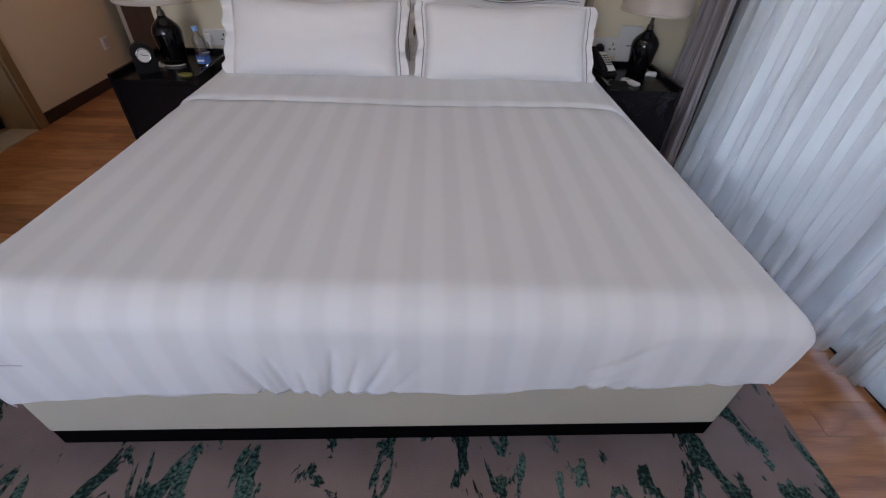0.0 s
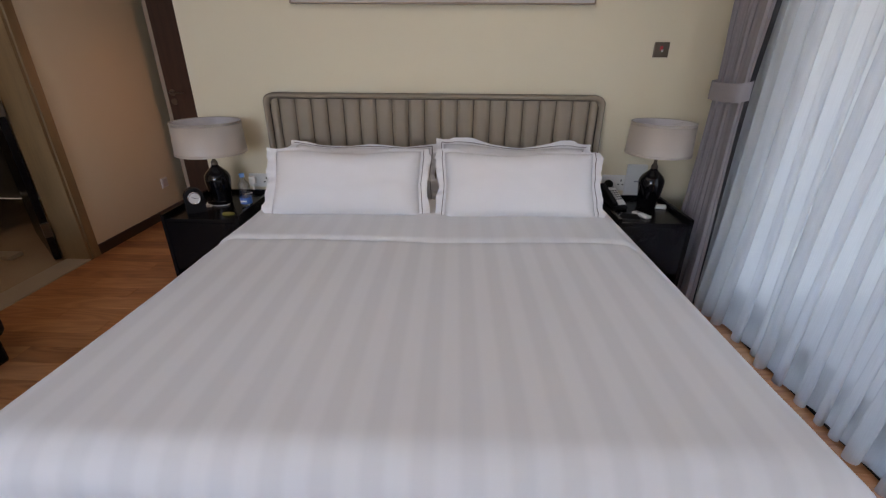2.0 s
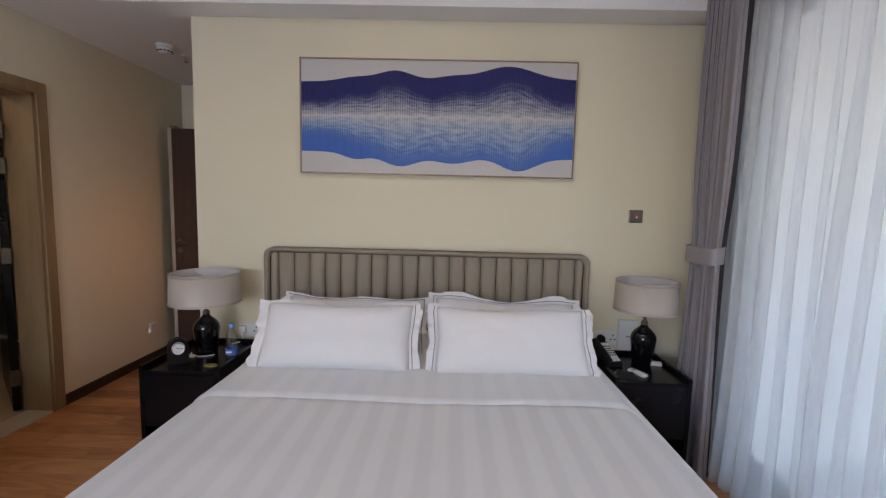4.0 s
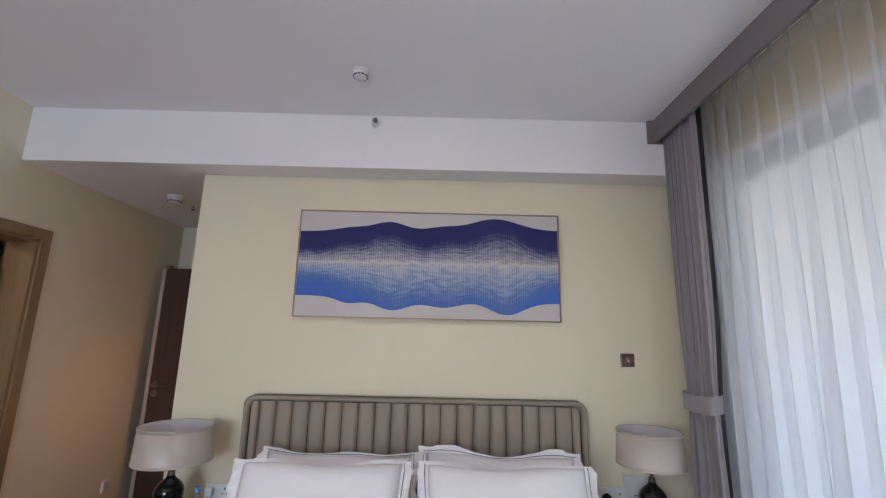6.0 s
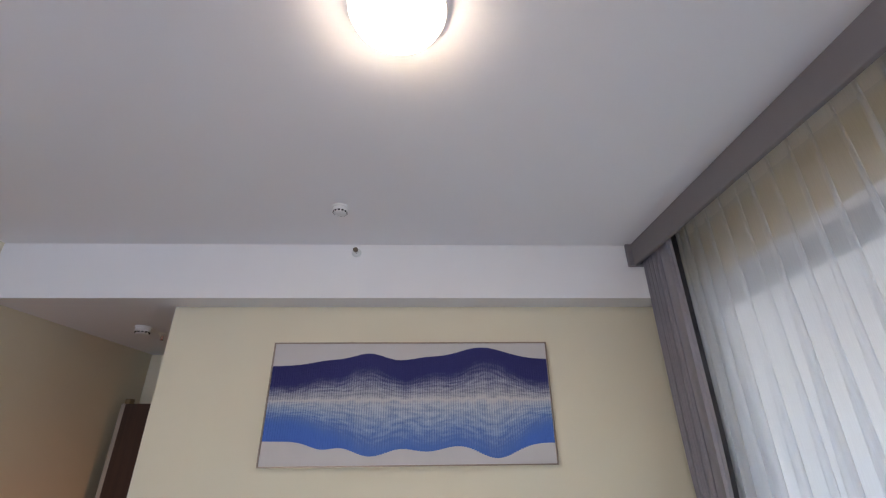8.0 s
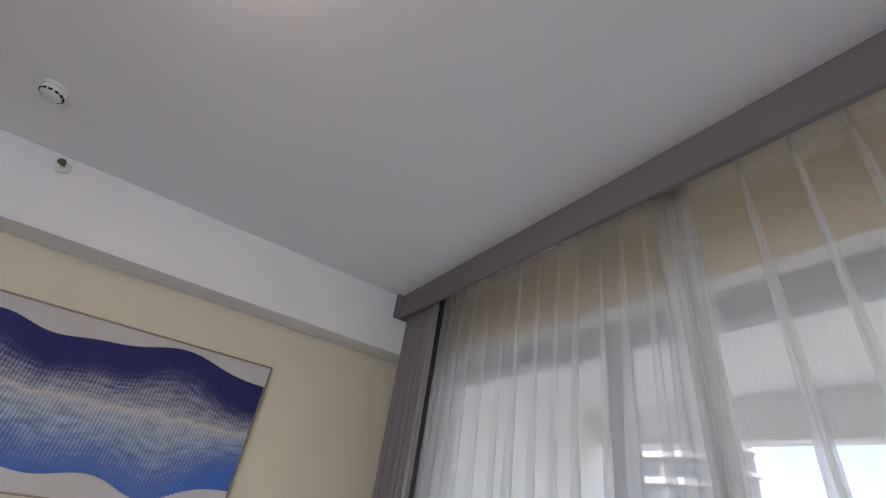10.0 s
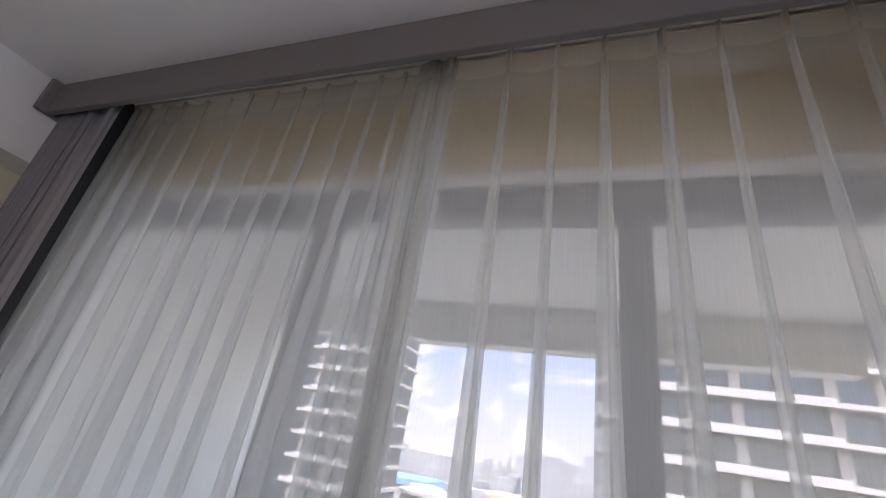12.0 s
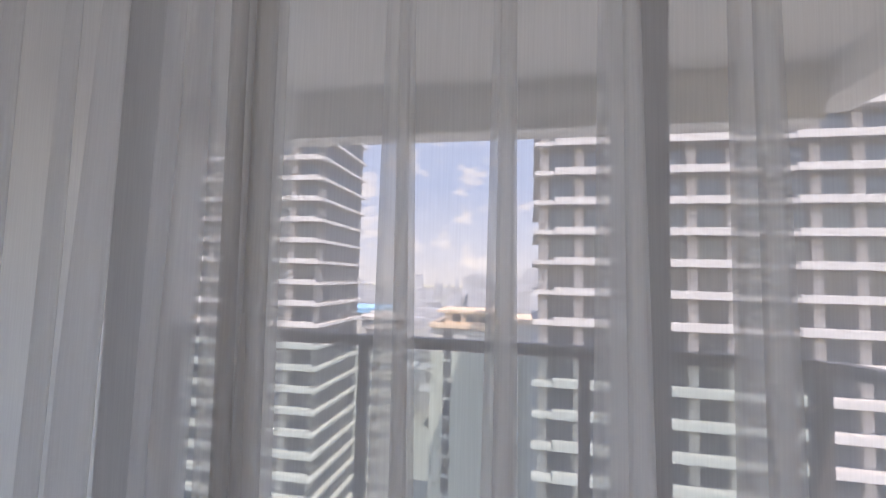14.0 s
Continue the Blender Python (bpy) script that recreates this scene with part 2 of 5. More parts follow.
def rug_material():
    m = bpy.data.materials.new("rug_pile")
    m.use_nodes = True
    t = m.node_tree
    n, li = t.nodes, t.links
    b = n["Principled BSDF"]
    b.inputs["Roughness"].default_value = 0.95
    b.inputs["Specular IOR Level"].default_value = 0.1
    co = n.new("ShaderNodeTexCoord")
    # a wavering, leaning set of brush strokes
    rot = n.new("ShaderNodeMapping")
    rot.inputs["Rotation"].default_value = (0, 0, radians(-12))
    rot.inputs["Scale"].default_value = (8.4, 3.5, 1)
    rot.inputs["Location"].default_value = (3.1, 1.7, 0)
    li.new(co.outputs["Object"], rot.inputs["Vector"])
    a = n.new("ShaderNodeTexNoise")
    a.inputs["Scale"].default_value, a.inputs["Detail"].default_value = 1.0, 5
    a.inputs["Roughness"].default_value, a.inputs["Distortion"].default_value = 0.62, 0.7
    li.new(rot.outputs["Vector"], a.inputs["Vector"])
    th = n.new("ShaderNodeMapRange")
    th.inputs["From Min"].default_value, th.inputs["From Max"].default_value = 0.548, 0.560
    li.new(a.outputs["Fac"], th.inputs["Value"])
    # dark and light green tufts
    g = n.new("ShaderNodeTexNoise")
    g.inputs["Scale"].default_value, g.inputs["Detail"].default_value = 95, 2
    li.new(co.outputs["Object"], g.inputs["Vector"])
    g2 = n.new("ShaderNodeTexNoise")
    g2.inputs["Scale"].default_value = 3.0
    li.new(co.outputs["Object"], g2.inputs["Vector"])
    gm = n.new("ShaderNodeMath")
    gm.operation = "MULTIPLY"
    li.new(g.outputs["Fac"], gm.inputs[0])
    li.new(g2.outputs["Fac"], gm.inputs[1])
    gr = n.new("ShaderNodeValToRGB")
    gr.color_ramp.elements[0].position, gr.color_ramp.elements[1].position = 0.20, 0.40
    gr.color_ramp.elements[0].color = (0.008, 0.02, 0.018, 1)
    gr.color_ramp.elements[1].color = (0.10, 0.20, 0.17, 1)
    li.new(gm.outputs[0], gr.inputs["Fac"])
    p = n.new("ShaderNodeTexNoise")
    p.inputs["Scale"].default_value, p.inputs["Detail"].default_value = 5, 6
    li.new(co.outputs["Object"], p.inputs["Vector"])
    pr = n.new("ShaderNodeValToRGB")
    pr.color_ramp.elements[0].position, pr.color_ramp.elements[1].position = 0.3, 0.7
    pr.color_ramp.elements[0].color = (0.202, 0.151, 0.141, 1)
    pr.color_ramp.elements[1].color = (0.258, 0.197, 0.184, 1)
    li.new(p.outputs["Fac"], pr.inputs["Fac"])
    mix = n.new("ShaderNodeMix")
    mix.data_type = "RGBA"
    li.new(th.outputs["Result"], mix.inputs["Factor"])
    li.new(pr.outputs["Color"], mix.inputs["A"])
    li.new(gr.outputs["Color"], mix.inputs["B"])
    li.new(mix.outputs["Result"], b.inputs["Base Color"])
    f = n.new("ShaderNodeTexNoise")
    f.inputs["Scale"].default_value = 350
    li.new(co.outputs["Object"], f.inputs["Vector"])
    h = n.new("ShaderNodeMath")
    h.operation = "MULTIPLY_ADD"
    h.inputs[1].default_value = 0.5
    li.new(f.outputs["Fac"], h.inputs[0])
    li.new(th.outputs["Result"], h.inputs[2])
    bp = n.new("ShaderNodeBump")
    bp.inputs["Strength"].default_value, bp.inputs["Distance"].default_value = 0.7, 0.006
    li.new(h.outputs[0], bp.inputs["Height"])
    li.new(bp.outputs["Normal"], b.inputs["Normal"])
    return m


def sateen_material(name, stripes=True):
    m = bpy.data.materials.new(name)
    m.use_nodes = True
    t = m.node_tree
    n, li = t.nodes, t.links
    b = n["Principled BSDF"]
    b.inputs["Specular IOR Level"].default_value = 0.25
    b.inputs["Sheen Weight"].default_value = 0.15
    co = n.new("ShaderNodeTexCoord")
    uv = n.new("ShaderNodeUVMap")
    uv.uv_map = "cloth"
    sx = n.new("ShaderNodeSeparateXYZ")
    li.new(uv.outputs["UV"], sx.inputs["Vector"])
    sc = n.new("ShaderNodeMath")
    sc.operation = "MULTIPLY"
    sc.inputs[1].default_value = 2 * math.pi / 0.105
    li.new(sx.outputs["X"], sc.inputs[0])
    si = n.new("ShaderNodeMath")
    si.operation = "SINE"
    li.new(sc.outputs[0], si.inputs[0])
    st = n.new("ShaderNodeMapRange")
    st.inputs["From Min"].default_value, st.inputs["From Max"].default_value = -0.5, 0.5
    li.new(si.outputs[0], st.inputs["Value"])
    no = n.new("ShaderNodeTexNoise")
    no.inputs["Scale"].default_value, no.inputs["Detail"].default_value = 4, 4
    li.new(co.outputs["Object"], no.inputs["Vector"])
    mix = n.new("ShaderNodeMix")
    mix.data_type = "RGBA"
    k = 0.957 if stripes else 0.985
    mix.inputs["A"].default_value = (0.75 * k, 0.762 * k, 0.77 * k, 1)
    mix.inputs["B"].default_value = (0.765, 0.777, 0.785, 1)
    li.new(st.outputs["Result"], mix.inputs["Factor"])
    li.new(mix.outputs["Result"], b.inputs["Base Color"])
    ro = n.new("ShaderNodeMapRange")
    ro.inputs["To Min"].default_value, ro.inputs["To Max"].default_value = 0.72, 0.58 if stripes else 0.7
    li.new(st.outputs["Result"], ro.inputs["Value"])
    li.new(ro.outputs["Result"], b.inputs["Roughness"])
    fi = n.new("ShaderNodeTexNoise")
    fi.inputs["Scale"].default_value = 600
    li.new(co.outputs["Object"], fi.inputs["Vector"])
    ad = n.new("ShaderNodeMath")
    ad.operation = "MULTIPLY_ADD"
    ad.inputs[1].default_value = 0.15
    li.new(fi.outputs["Fac"], ad.inputs[0])
    li.new(no.outputs["Fac"], ad.inputs[2])
    bp = n.new("ShaderNodeBump")
    bp.inputs["Strength"].default_value, bp.inputs["Distance"].default_value = 0.25, 0.01
    li.new(ad.outputs[0], bp.inputs["Height"])
    li.new(bp.outputs["Normal"], b.inputs["Normal"])
    return m


def sheer_material(name, level, lit=(0.945, 0.955, 0.95)):
    m = bpy.data.materials.new(name)
    m.use_nodes = True
    t = m.node_tree
    n, li = t.nodes, t.links
    n.remove(n["Principled BSDF"])
    out = n["Material Output"]
    co = n.new("ShaderNodeTexCoord")
    mp = n.new("ShaderNodeMapping")
    mp.inputs["Scale"].default_value = (420, 420, 9)
    li.new(co.outputs["Object"], mp.inputs["Vector"])
    th = n.new("ShaderNodeTexNoise")
    th.inputs["Scale"].default_value = 1.0
    li.new(mp.outputs["Vector"], th.inputs["Vector"])
    fac = n.new("ShaderNodeMapRange")
    fac.inputs["From Min"].default_value, fac.inputs["From Max"].default_value = 0.3, 0.7
    fac.inputs["To Min"].default_value, fac.inputs["To Max"].default_value = level - 0.016, level + 0.016
    li.new(th.outputs["Fac"], fac.inputs["Value"])
    tr = n.new("ShaderNodeBsdfTransparent")
    tr.inputs["Color"].default_value = (1, 1, 1, 1)
    df = n.new("ShaderNodeBsdfDiffuse")
    df.inputs["Color"].default_value = (0.86, 0.83, 0.76, 1)
    tl = n.new("ShaderNodeBsdfTranslucent")
    tl.inputs["Color"].default_value = (*lit, 1)
    cl = n.new("ShaderNodeMixShader")
    cl.inputs["Fac"].default_value = 0.84
    li.new(df.outputs[0], cl.inputs[1])
    li.new(tl.outputs[0], cl.inputs[2])
    mx = n.new("ShaderNodeMixShader")
    li.new(fac.outputs["Result"], mx.inputs["Fac"])
    li.new(tr.outputs[0], mx.inputs[1])
    li.new(cl.outputs[0], mx.inputs[2])
    li.new(mx.outputs[0], out.inputs["Surface"])
    return m


def pane_material(name, gloss=0.06, tint=(0.95, 0.97, 0.97)):
    m = bpy.data.materials.new(name)
    m.use_nodes = True
    t = m.node_tree
    n, li = t.nodes, t.links
    n.remove(n["Principled BSDF"])
    tr = n.new("ShaderNodeBsdfTransparent")
    tr.inputs["Color"].default_value = (*tint, 1)
    gl = n.new("ShaderNodeBsdfGlossy")
    gl.inputs["Roughness"].default_value = 0.02
    mx = n.new("ShaderNodeMixShader")
    mx.inputs["Fac"].default_value = gloss
    li.new(tr.outputs[0], mx.inputs[1])
    li.new(gl.outputs[0], mx.inputs[2])
    li.new(mx.outputs[0], n["Material Output"].inputs["Surface"])
    return m


def thread_art_material():
    """Dyed thread ribs: x of the map runs along the picture, y from the blue hem through the pale middle to the navy crest."""
    m = bpy.data.materials.new("dyed_threads")
    m.use_nodes = True
    t = m.node_tree
    n, li = t.nodes, t.links
    b = n["Principled BSDF"]
    b.inputs["Roughness"].default_value = 0.6
    b.inputs["Specular IOR Level"].default_value = 0.25
    uv = n.new("ShaderNodeUVMap")
    uv.uv_map = "art"
    s = n.new("ShaderNodeSeparateXYZ")
    li.new(uv.outputs["UV"], s.inputs["Vector"])

    def op(kind, x, y=None, z=None):
        o = n.new("ShaderNodeMath")
        o.operation = kind
        for k, val in enumerate((x, y, z)):
            if val is None:
                continue
            if isinstance(val, (int, float)):
                o.inputs[k].default_value = val
            else:
                li.new(val, o.inputs[k])
        return o.outputs[0]

    def rough(sx, sy, detail):
        mp = n.new("ShaderNodeMapping")
        mp.inputs["Scale"].default_value = (sx, sy, 1)
        li.new(uv.outputs["UV"], mp.inputs["Vector"])
        no = n.new("ShaderNodeTexNoise")
        no.inputs["Scale"].default_value, no.inputs["Detail"].default_value = 1, detail
        li.new(mp.outputs["Vector"], no.inputs["Vector"])
        return op("SUBTRACT", no.outputs["Fac"], 0.5)

    def ramp(fac, stops):
        r = n.new("ShaderNodeValToRGB")
        e = r.color_ramp.elements
        e[0].position, e[0].color = stops[0][0], (*stops[0][1], 1)
        e[1].position, e[1].color = stops[-1][0], (*stops[-1][1], 1)
        for pos, col in stops[1:-1]:
            e.new(pos).color = (*col, 1)
        li.new(fac, r.inputs["Fac"])
        return r.outputs["Color"]

    def blend(fac, x, y):
        mx = n.new("ShaderNodeMix")
        mx.data_type = "RGBA"
        li.new(fac, mx.inputs["Factor"])
        li.new(x, mx.inputs["A"])
        if isinstance(y, tuple):
            mx.inputs["B"].default_value = (*y, 1)
        else:
            li.new(y, mx.inputs["B"])
        return mx.outputs["Result"]

    v = op("MULTIPLY_ADD", rough(130, 3, 2), 0.02, op("MULTIPLY_ADD", rough(26, 2, 3), 0.05, s.outputs["Y"]))
    ground = ramp(v, [(0.0, (0.050, 0.140, 0.50)), (0.28, (0.058, 0.150, 0.47)), (0.40, (0.10, 0.19, 0.42)), (0.485, (0.17, 0.23, 0.35)),
                      (0.52, (0.14, 0.14, 0.19)), (0.60, (0.055, 0.058, 0.16)), (0.68, (0.026, 0.028, 0.135)), (1.0, (0.022, 0.024, 0.12))])
    pale = ramp(v, [(0.32, (0.34, 0.48, 0.70)), (0.42, (0.55, 0.63, 0.71)), (0.50, (0.70, 0.69, 0.68)), (0.60, (0.55, 0.58, 0.65)), (0.67, (0.40, 0.43, 0.56))])
    reach = op("MULTIPLY_ADD", op("ABSOLUTE", op("SUBTRACT", v, 0.5)), -5.2, 1.0)
    crest = op("PINGPONG", op("MULTIPLY", s.outputs["X"], float(RIBS)), 0.5)
    tuft = op("MULTIPLY_ADD", rough(240, 90, 2), 0.7, op("MULTIPLY_ADD", rough(22, 70, 3), 1.5, op("MULTIPLY_ADD", reach, 0.7, op("MULTIPLY_ADD", crest, 0.7, -0.16))))
    tuft = op("MINIMUM", op("MAXIMUM", op("MULTIPLY", tuft, op("MAXIMUM", op("MINIMUM", op("MULTIPLY", reach, 1.8), 0.8), 0.0)), 0.0), 0.66)
    # dark lines between the ribs, only within the pale band
    groove = op("MULTIPLY", op("MAXIMUM", op("MULTIPLY_ADD", crest, -5.0, 1.0), 0.0), op("MINIMUM", op("MAXIMUM", op("MULTIPLY", reach, 1.5), 0.0), 0.34))
    col = blend(groove, blend(tuft, ground, pale), (0.05, 0.06, 0.11))
    line = op("MULTIPLY", op("MAXIMUM", op("MULTIPLY_ADD", op("ABSOLUTE", op("SUBTRACT", v, 0.505)), -60.0, 1.0), 0.0), 0.7)
    li.new(blend(line, col, (0.62, 0.58, 0.55)), b.inputs["Base Color"])
    bp = n.new("ShaderNodeBump")
    bp.inputs["Strength"].default_value, bp.inputs["Distance"].default_value = 0.6, 0.004
    li.new(op("ADD", rough(90, 110, 3), rough(20, 60, 2)), bp.inputs["Height"])
    li.new(bp.outputs["Normal"], b.inputs["Normal"])
    return m


def sky_backdrop_material():
    m = bpy.data.materials.new("sky_backdrop")
    m.use_nodes = True
    t = m.node_tree
    n, li = t.nodes, t.links
    n.remove(n["Principled BSDF"])
    em = n.new("ShaderNodeEmission")
    em.inputs["Strength"].default_value = SKY_GLOW
    co = n.new("ShaderNodeTexCoord")
    s = n.new("ShaderNodeSeparateXYZ")
    li.new(co.outputs["Object"], s.inputs["Vector"])
    g = n.new("ShaderNodeMapRange")
    g.inputs["From Min"].default_value, g.inputs["From Max"].default_value = 0, 420
    li.new(s.outputs["Z"], g.inputs["Value"])
    r = n.new("ShaderNodeValToRGB")
    e = r.color_ramp.elements
    e[0].position, e[0].color = 0.0, (0.70, 0.76, 0.86, 1)
    e[1].position, e[1].color = 1.0, (0.40, 0.55, 0.85, 1)
    x = e.new(0.3)
    x.color = (0.60, 0.70, 0.88, 1)
    li.new(g.outputs["Result"], r.inputs["Fac"])
    mp = n.new("ShaderNodeMapping")
    mp.inputs["Scale"].default_value = (1, 0.0058, 0.0105)
    li.new(co.outputs["Object"], mp.inputs["Vector"])
    c = n.new("ShaderNodeTexNoise")
    c.inputs["Scale"].default_value, c.inputs["Detail"].default_value = 1, 6
    c.inputs["Roughness"].default_value = 0.55
    li.new(mp.outputs["Vector"], c.inputs["Vector"])
    cf = n.new("ShaderNodeMapRange")
    cf.inputs["From Min"].default_value, cf.inputs["From Max"].default_value = 0.53, 0.70
    li.new(c.outputs["Fac"], cf.inputs["Value"])
    mx = n.new("ShaderNodeMix")
    mx.data_type = "RGBA"
    mx.inputs["B"].default_value = (0.92, 0.94, 0.97, 1)
    li.new(cf.outputs["Result"], mx.inputs["Factor"])
    li.new(r.outputs["Color"], mx.inputs["A"])
    li.new(mx.outputs["Result"], em.inputs["Color"])
    li.new(em.outputs[0], n["Material Output"].inputs["Surface"])
    return m


SHEER, SKY_GLOW, RIBS = 0.43, 0.40, 118
M_floor, M_rug = wood_floor(), rug_material()
M_duvet, M_sheet = sateen_material("striped_sateen"), sateen_material("white_percale", False)
M_sheer, M_tape, M_dense = sheer_material("sheer_voile", SHEER), sheer_material("voile_heading", 0.5), sheer_material("close_voile", 0.49, (0.865, 0.888, 0.91))
M_pane = pane_material("window_glass", 0.004)
M_rail_glass = pane_material("balcony_glass", 0.03, (0.80, 0.87, 0.85))
M_pet = pane_material("clear_bottle_plastic", 0.22, (0.90, 0.94, 0.95))
M_thread, M_sky = thread_art_material(), sky_backdrop_material()


# ---- builders ----
def finish(name, bm, material, smooth=None):
    me = bpy.data.meshes.new(name)
    bmesh.ops.recalc_face_normals(bm, faces=bm.faces[:]) if smooth != "keep" else None
    bm.to_mesh(me)
    bm.free()
    if material:
        me.materials.append(material)
    if smooth:
        for p in me.polygons:
            p.use_smooth = True
    return me


def part(name, bm, material, parent, label="", smooth=None):
    ob = new(name, finish(name, bm, material, smooth))
    ob.parent = parent
    if label:
        tagged(ob, label)
    return ob


def solo(name, bm, material, label="", category="", loc=(0, 0, 0), smooth=None, kind="", group=""):
    ob = new(name, finish(name, bm, material, smooth))
    ob.location = loc
    return tagged(ob, label, category, group, kind)


def thing(name, loc, label, category, group="", kind=""):
    return tagged(_at(new(name), loc), label, category, group, kind)


def _at(ob, loc):
    ob.location = loc
    return ob


def add_box(bm, x0, x1, y0, y1, z0, z1, bevel=0.0, seg=2):
    vs = [bm.verts.new((x, y, z)) for x in (x0, x1) for y in (y0, y1) for z in (z0, z1)]
    fs = [bm.faces.new([vs[i] for i in q]) for q in ((0, 1, 3, 2), (4, 6, 7, 5), (0, 4, 5, 1), (2, 3, 7, 6), (0, 2, 6, 4), (1, 5, 7, 3))]
    if bevel:
        es = list({e for f in fs for e in f.edges})
        bmesh.ops.bevel(bm, geom=es, offset=bevel, segments=seg, affect="EDGES", profile=0.5)
    return bm


def box(x0, x1, y0, y1, z0, z1, bevel=0.0, seg=2):
    return add_box(bmesh.new(), x0, x1, y0, y1, z0, z1, bevel, seg)


def lathe(profile, n=40, cap=True, cx=0.0, cy=0.0, bm=None):
    bm = bm or bmesh.new()
    rings = [[bm.verts.new((cx + r * math.cos(2 * math.pi * i / n), cy + r * math.sin(2 * math.pi * i / n), z)) for i in range(n)] for r, z in profile]
    for a, b in zip(rings, rings[1:]):
        for i in range(n):
            bm.faces.new((a[i], a[(i + 1) % n], b[(i + 1) % n], b[i]))
    if cap:
        bm.faces.new(rings[0][::-1])
        bm.faces.new(rings[-1])
    return bm


def tube(points, r, n=8, bm=None):
    bm = bm or bmesh.new()
    pts = [Vector(p) for p in points]
    rings = []
    for i, p in enumerate(pts):
        d = (pts[min(i + 1, len(pts) - 1)] - pts[max(i - 1, 0)]).normalized()
        a = d.orthogonal().normalized() if not rings else (side - d * side.dot(d)).normalized()
        side = a
        c = d.cross(a)
        rings.append([bm.verts.new(p + r * (math.cos(2 * math.pi * k / n) * a + math.sin(2 * math.pi * k / n) * c)) for k in range(n)])
    for a, b in zip(rings, rings[1:]):
        for k in range(n):
            bm.faces.new((a[k], a[(k + 1) % n], b[(k + 1) % n], b[k]))
    bm.faces.new(rings[0][::-1])
    bm.faces.new(rings[-1])
    return bm


def sheet(fn, nu, nv, uvname="", uvfn=None):
    bm = bmesh.new()
    vs = [[bm.verts.new(fn(i / nu, j / nv)) for j in range(nv + 1)] for i in range(nu + 1)]
    layer = bm.loops.layers.uv.new(uvname) if uvname else None
    for i in range(nu):
        for j in range(nv):
            f = bm.faces.new((vs[i][j], vs[i + 1][j], vs[i + 1][j + 1], vs[i][j + 1]))
            if layer:
                for lp, (a, b) in zip(f.loops, ((i, j), (i + 1, j), (i + 1, j + 1), (i, j + 1))):
                    lp[layer].uv = uvfn(a / nu, b / nv)
    return bm


def structure(name, bm, material, label=""):
    return solo(name, bm, material, label, kind="structure")


# ---- the room ----
XL, XE, YN, YS, ZC = -2.49, 1.79, 3.20, -2.40, 2.895
WY0, WY1, WZ = -0.10, 2.95, 2.59          # window opening in the east wall
DY0, DY1, DZ = 2.36, 3.25, 2.08           # bathroom doorway in the west wall

floor = structure("floor", box(XL - 0.15, 1.95, YS - 0.15, 4.75, -0.12, -0.012), M_sub, "reddish oak plank floor, worn satin varnish")
structure("ceiling", box(XL - 0.15, 1.95, YS - 0.15, YN + 0.2, ZC, ZC + 0.2), M_white, "plain white painted ceiling")
structure("ceiling_beam", box(XL, XE, 3.02, 4.75, 2.537, ZC - 0.002), M_bulk, "white painted dropped beam over the bed wall")
structure("wall_north", box(-1.45, 1.95, YN, 4.75, 0, 2.535), M_wall, "pale cream painted wall behind the bed")
# unseen wall; its opening is added for the assumed south light
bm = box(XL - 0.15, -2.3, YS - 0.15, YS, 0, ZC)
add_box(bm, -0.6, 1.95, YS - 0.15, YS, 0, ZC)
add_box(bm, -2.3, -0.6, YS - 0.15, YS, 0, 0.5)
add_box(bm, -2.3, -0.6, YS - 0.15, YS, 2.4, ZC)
structure("wall_south", bm, M_wall, "pale cream painted wall, out of view, with an assumed window opening")
structure("wall_hall_end", box(XL - 0.15, -1.45, 4.75, 4.9, 0, 2.7), M_wall, "cream painted wall at the hall end")
bm = box(XL - 0.15, XL, YS, DY0, 0, ZC)
add_box(bm, XL - 0.15, XL, DY1, 4.75, 0, ZC)
add_box(bm, XL - 0.15, XL, DY0, DY1, DZ, ZC)
structure("wall_west", bm, M_wall, "cream painted wall with a bathroom doorway")
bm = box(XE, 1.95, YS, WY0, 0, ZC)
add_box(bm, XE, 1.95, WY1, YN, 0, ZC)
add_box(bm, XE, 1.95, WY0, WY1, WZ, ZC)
structure("wall_east", bm, M_wall_bounce, "cream painted wall round the wide balcony window")
bm = box(XL, XL + 0.012, DY1 + 0.073, 4.75, 0, 0.075)
add_box(bm, XL, XL + 0.012, YS, DY0 - 0.073, 0, 0.075)
add_box(bm, -1.447, -1.06, YN - 0.012, YN, 0, 0.075)
add_box(bm, 1.06, XE, YN - 0.012, YN, 0, 0.075)
structure("baseboard", bm, M_base, "narrow dark brown skirting")

# bathroom doorway: oak lining and architraves, stone sill
door_case = thing("door_1", (0, 0, 0), "light oak door lining round the bathroom doorway", "doorway", kind="structure")
for y0, y1 in ((DY0 - 0.07, DY0), (DY1, DY1 + 0.07)):
    part("architrave", box(XL, XL + 0.014, y0, y1, 0, DZ + 0.07, 0.003), M_frame, door_case)
part("architrave", box(XL, XL + 0.0142, DY0 - 0.07, DY1 + 0.07, DZ, DZ + 0.0702, 0.003), M_frame, door_case)
for y0, y1 in ((DY0, DY0 + 0.022), (DY1 - 0.022, DY1)):
    part("lining", box(XL - 0.19, XL + 0.002, y0, y1, 0, DZ), M_frame, door_case)
part("lining", box(XL - 0.19, XL + 0.002, DY0, DY1, DZ - 0.022, DZ + 0.001), M_frame, door_case)
structure("door_sill", box(XL - 0.17, XL + 0.01, DY0 + 0.022, DY1 - 0.022, -0.012, 0.008, 0.002), M_stone, "beige stone door sill")
leaf_turn = radians(-40)
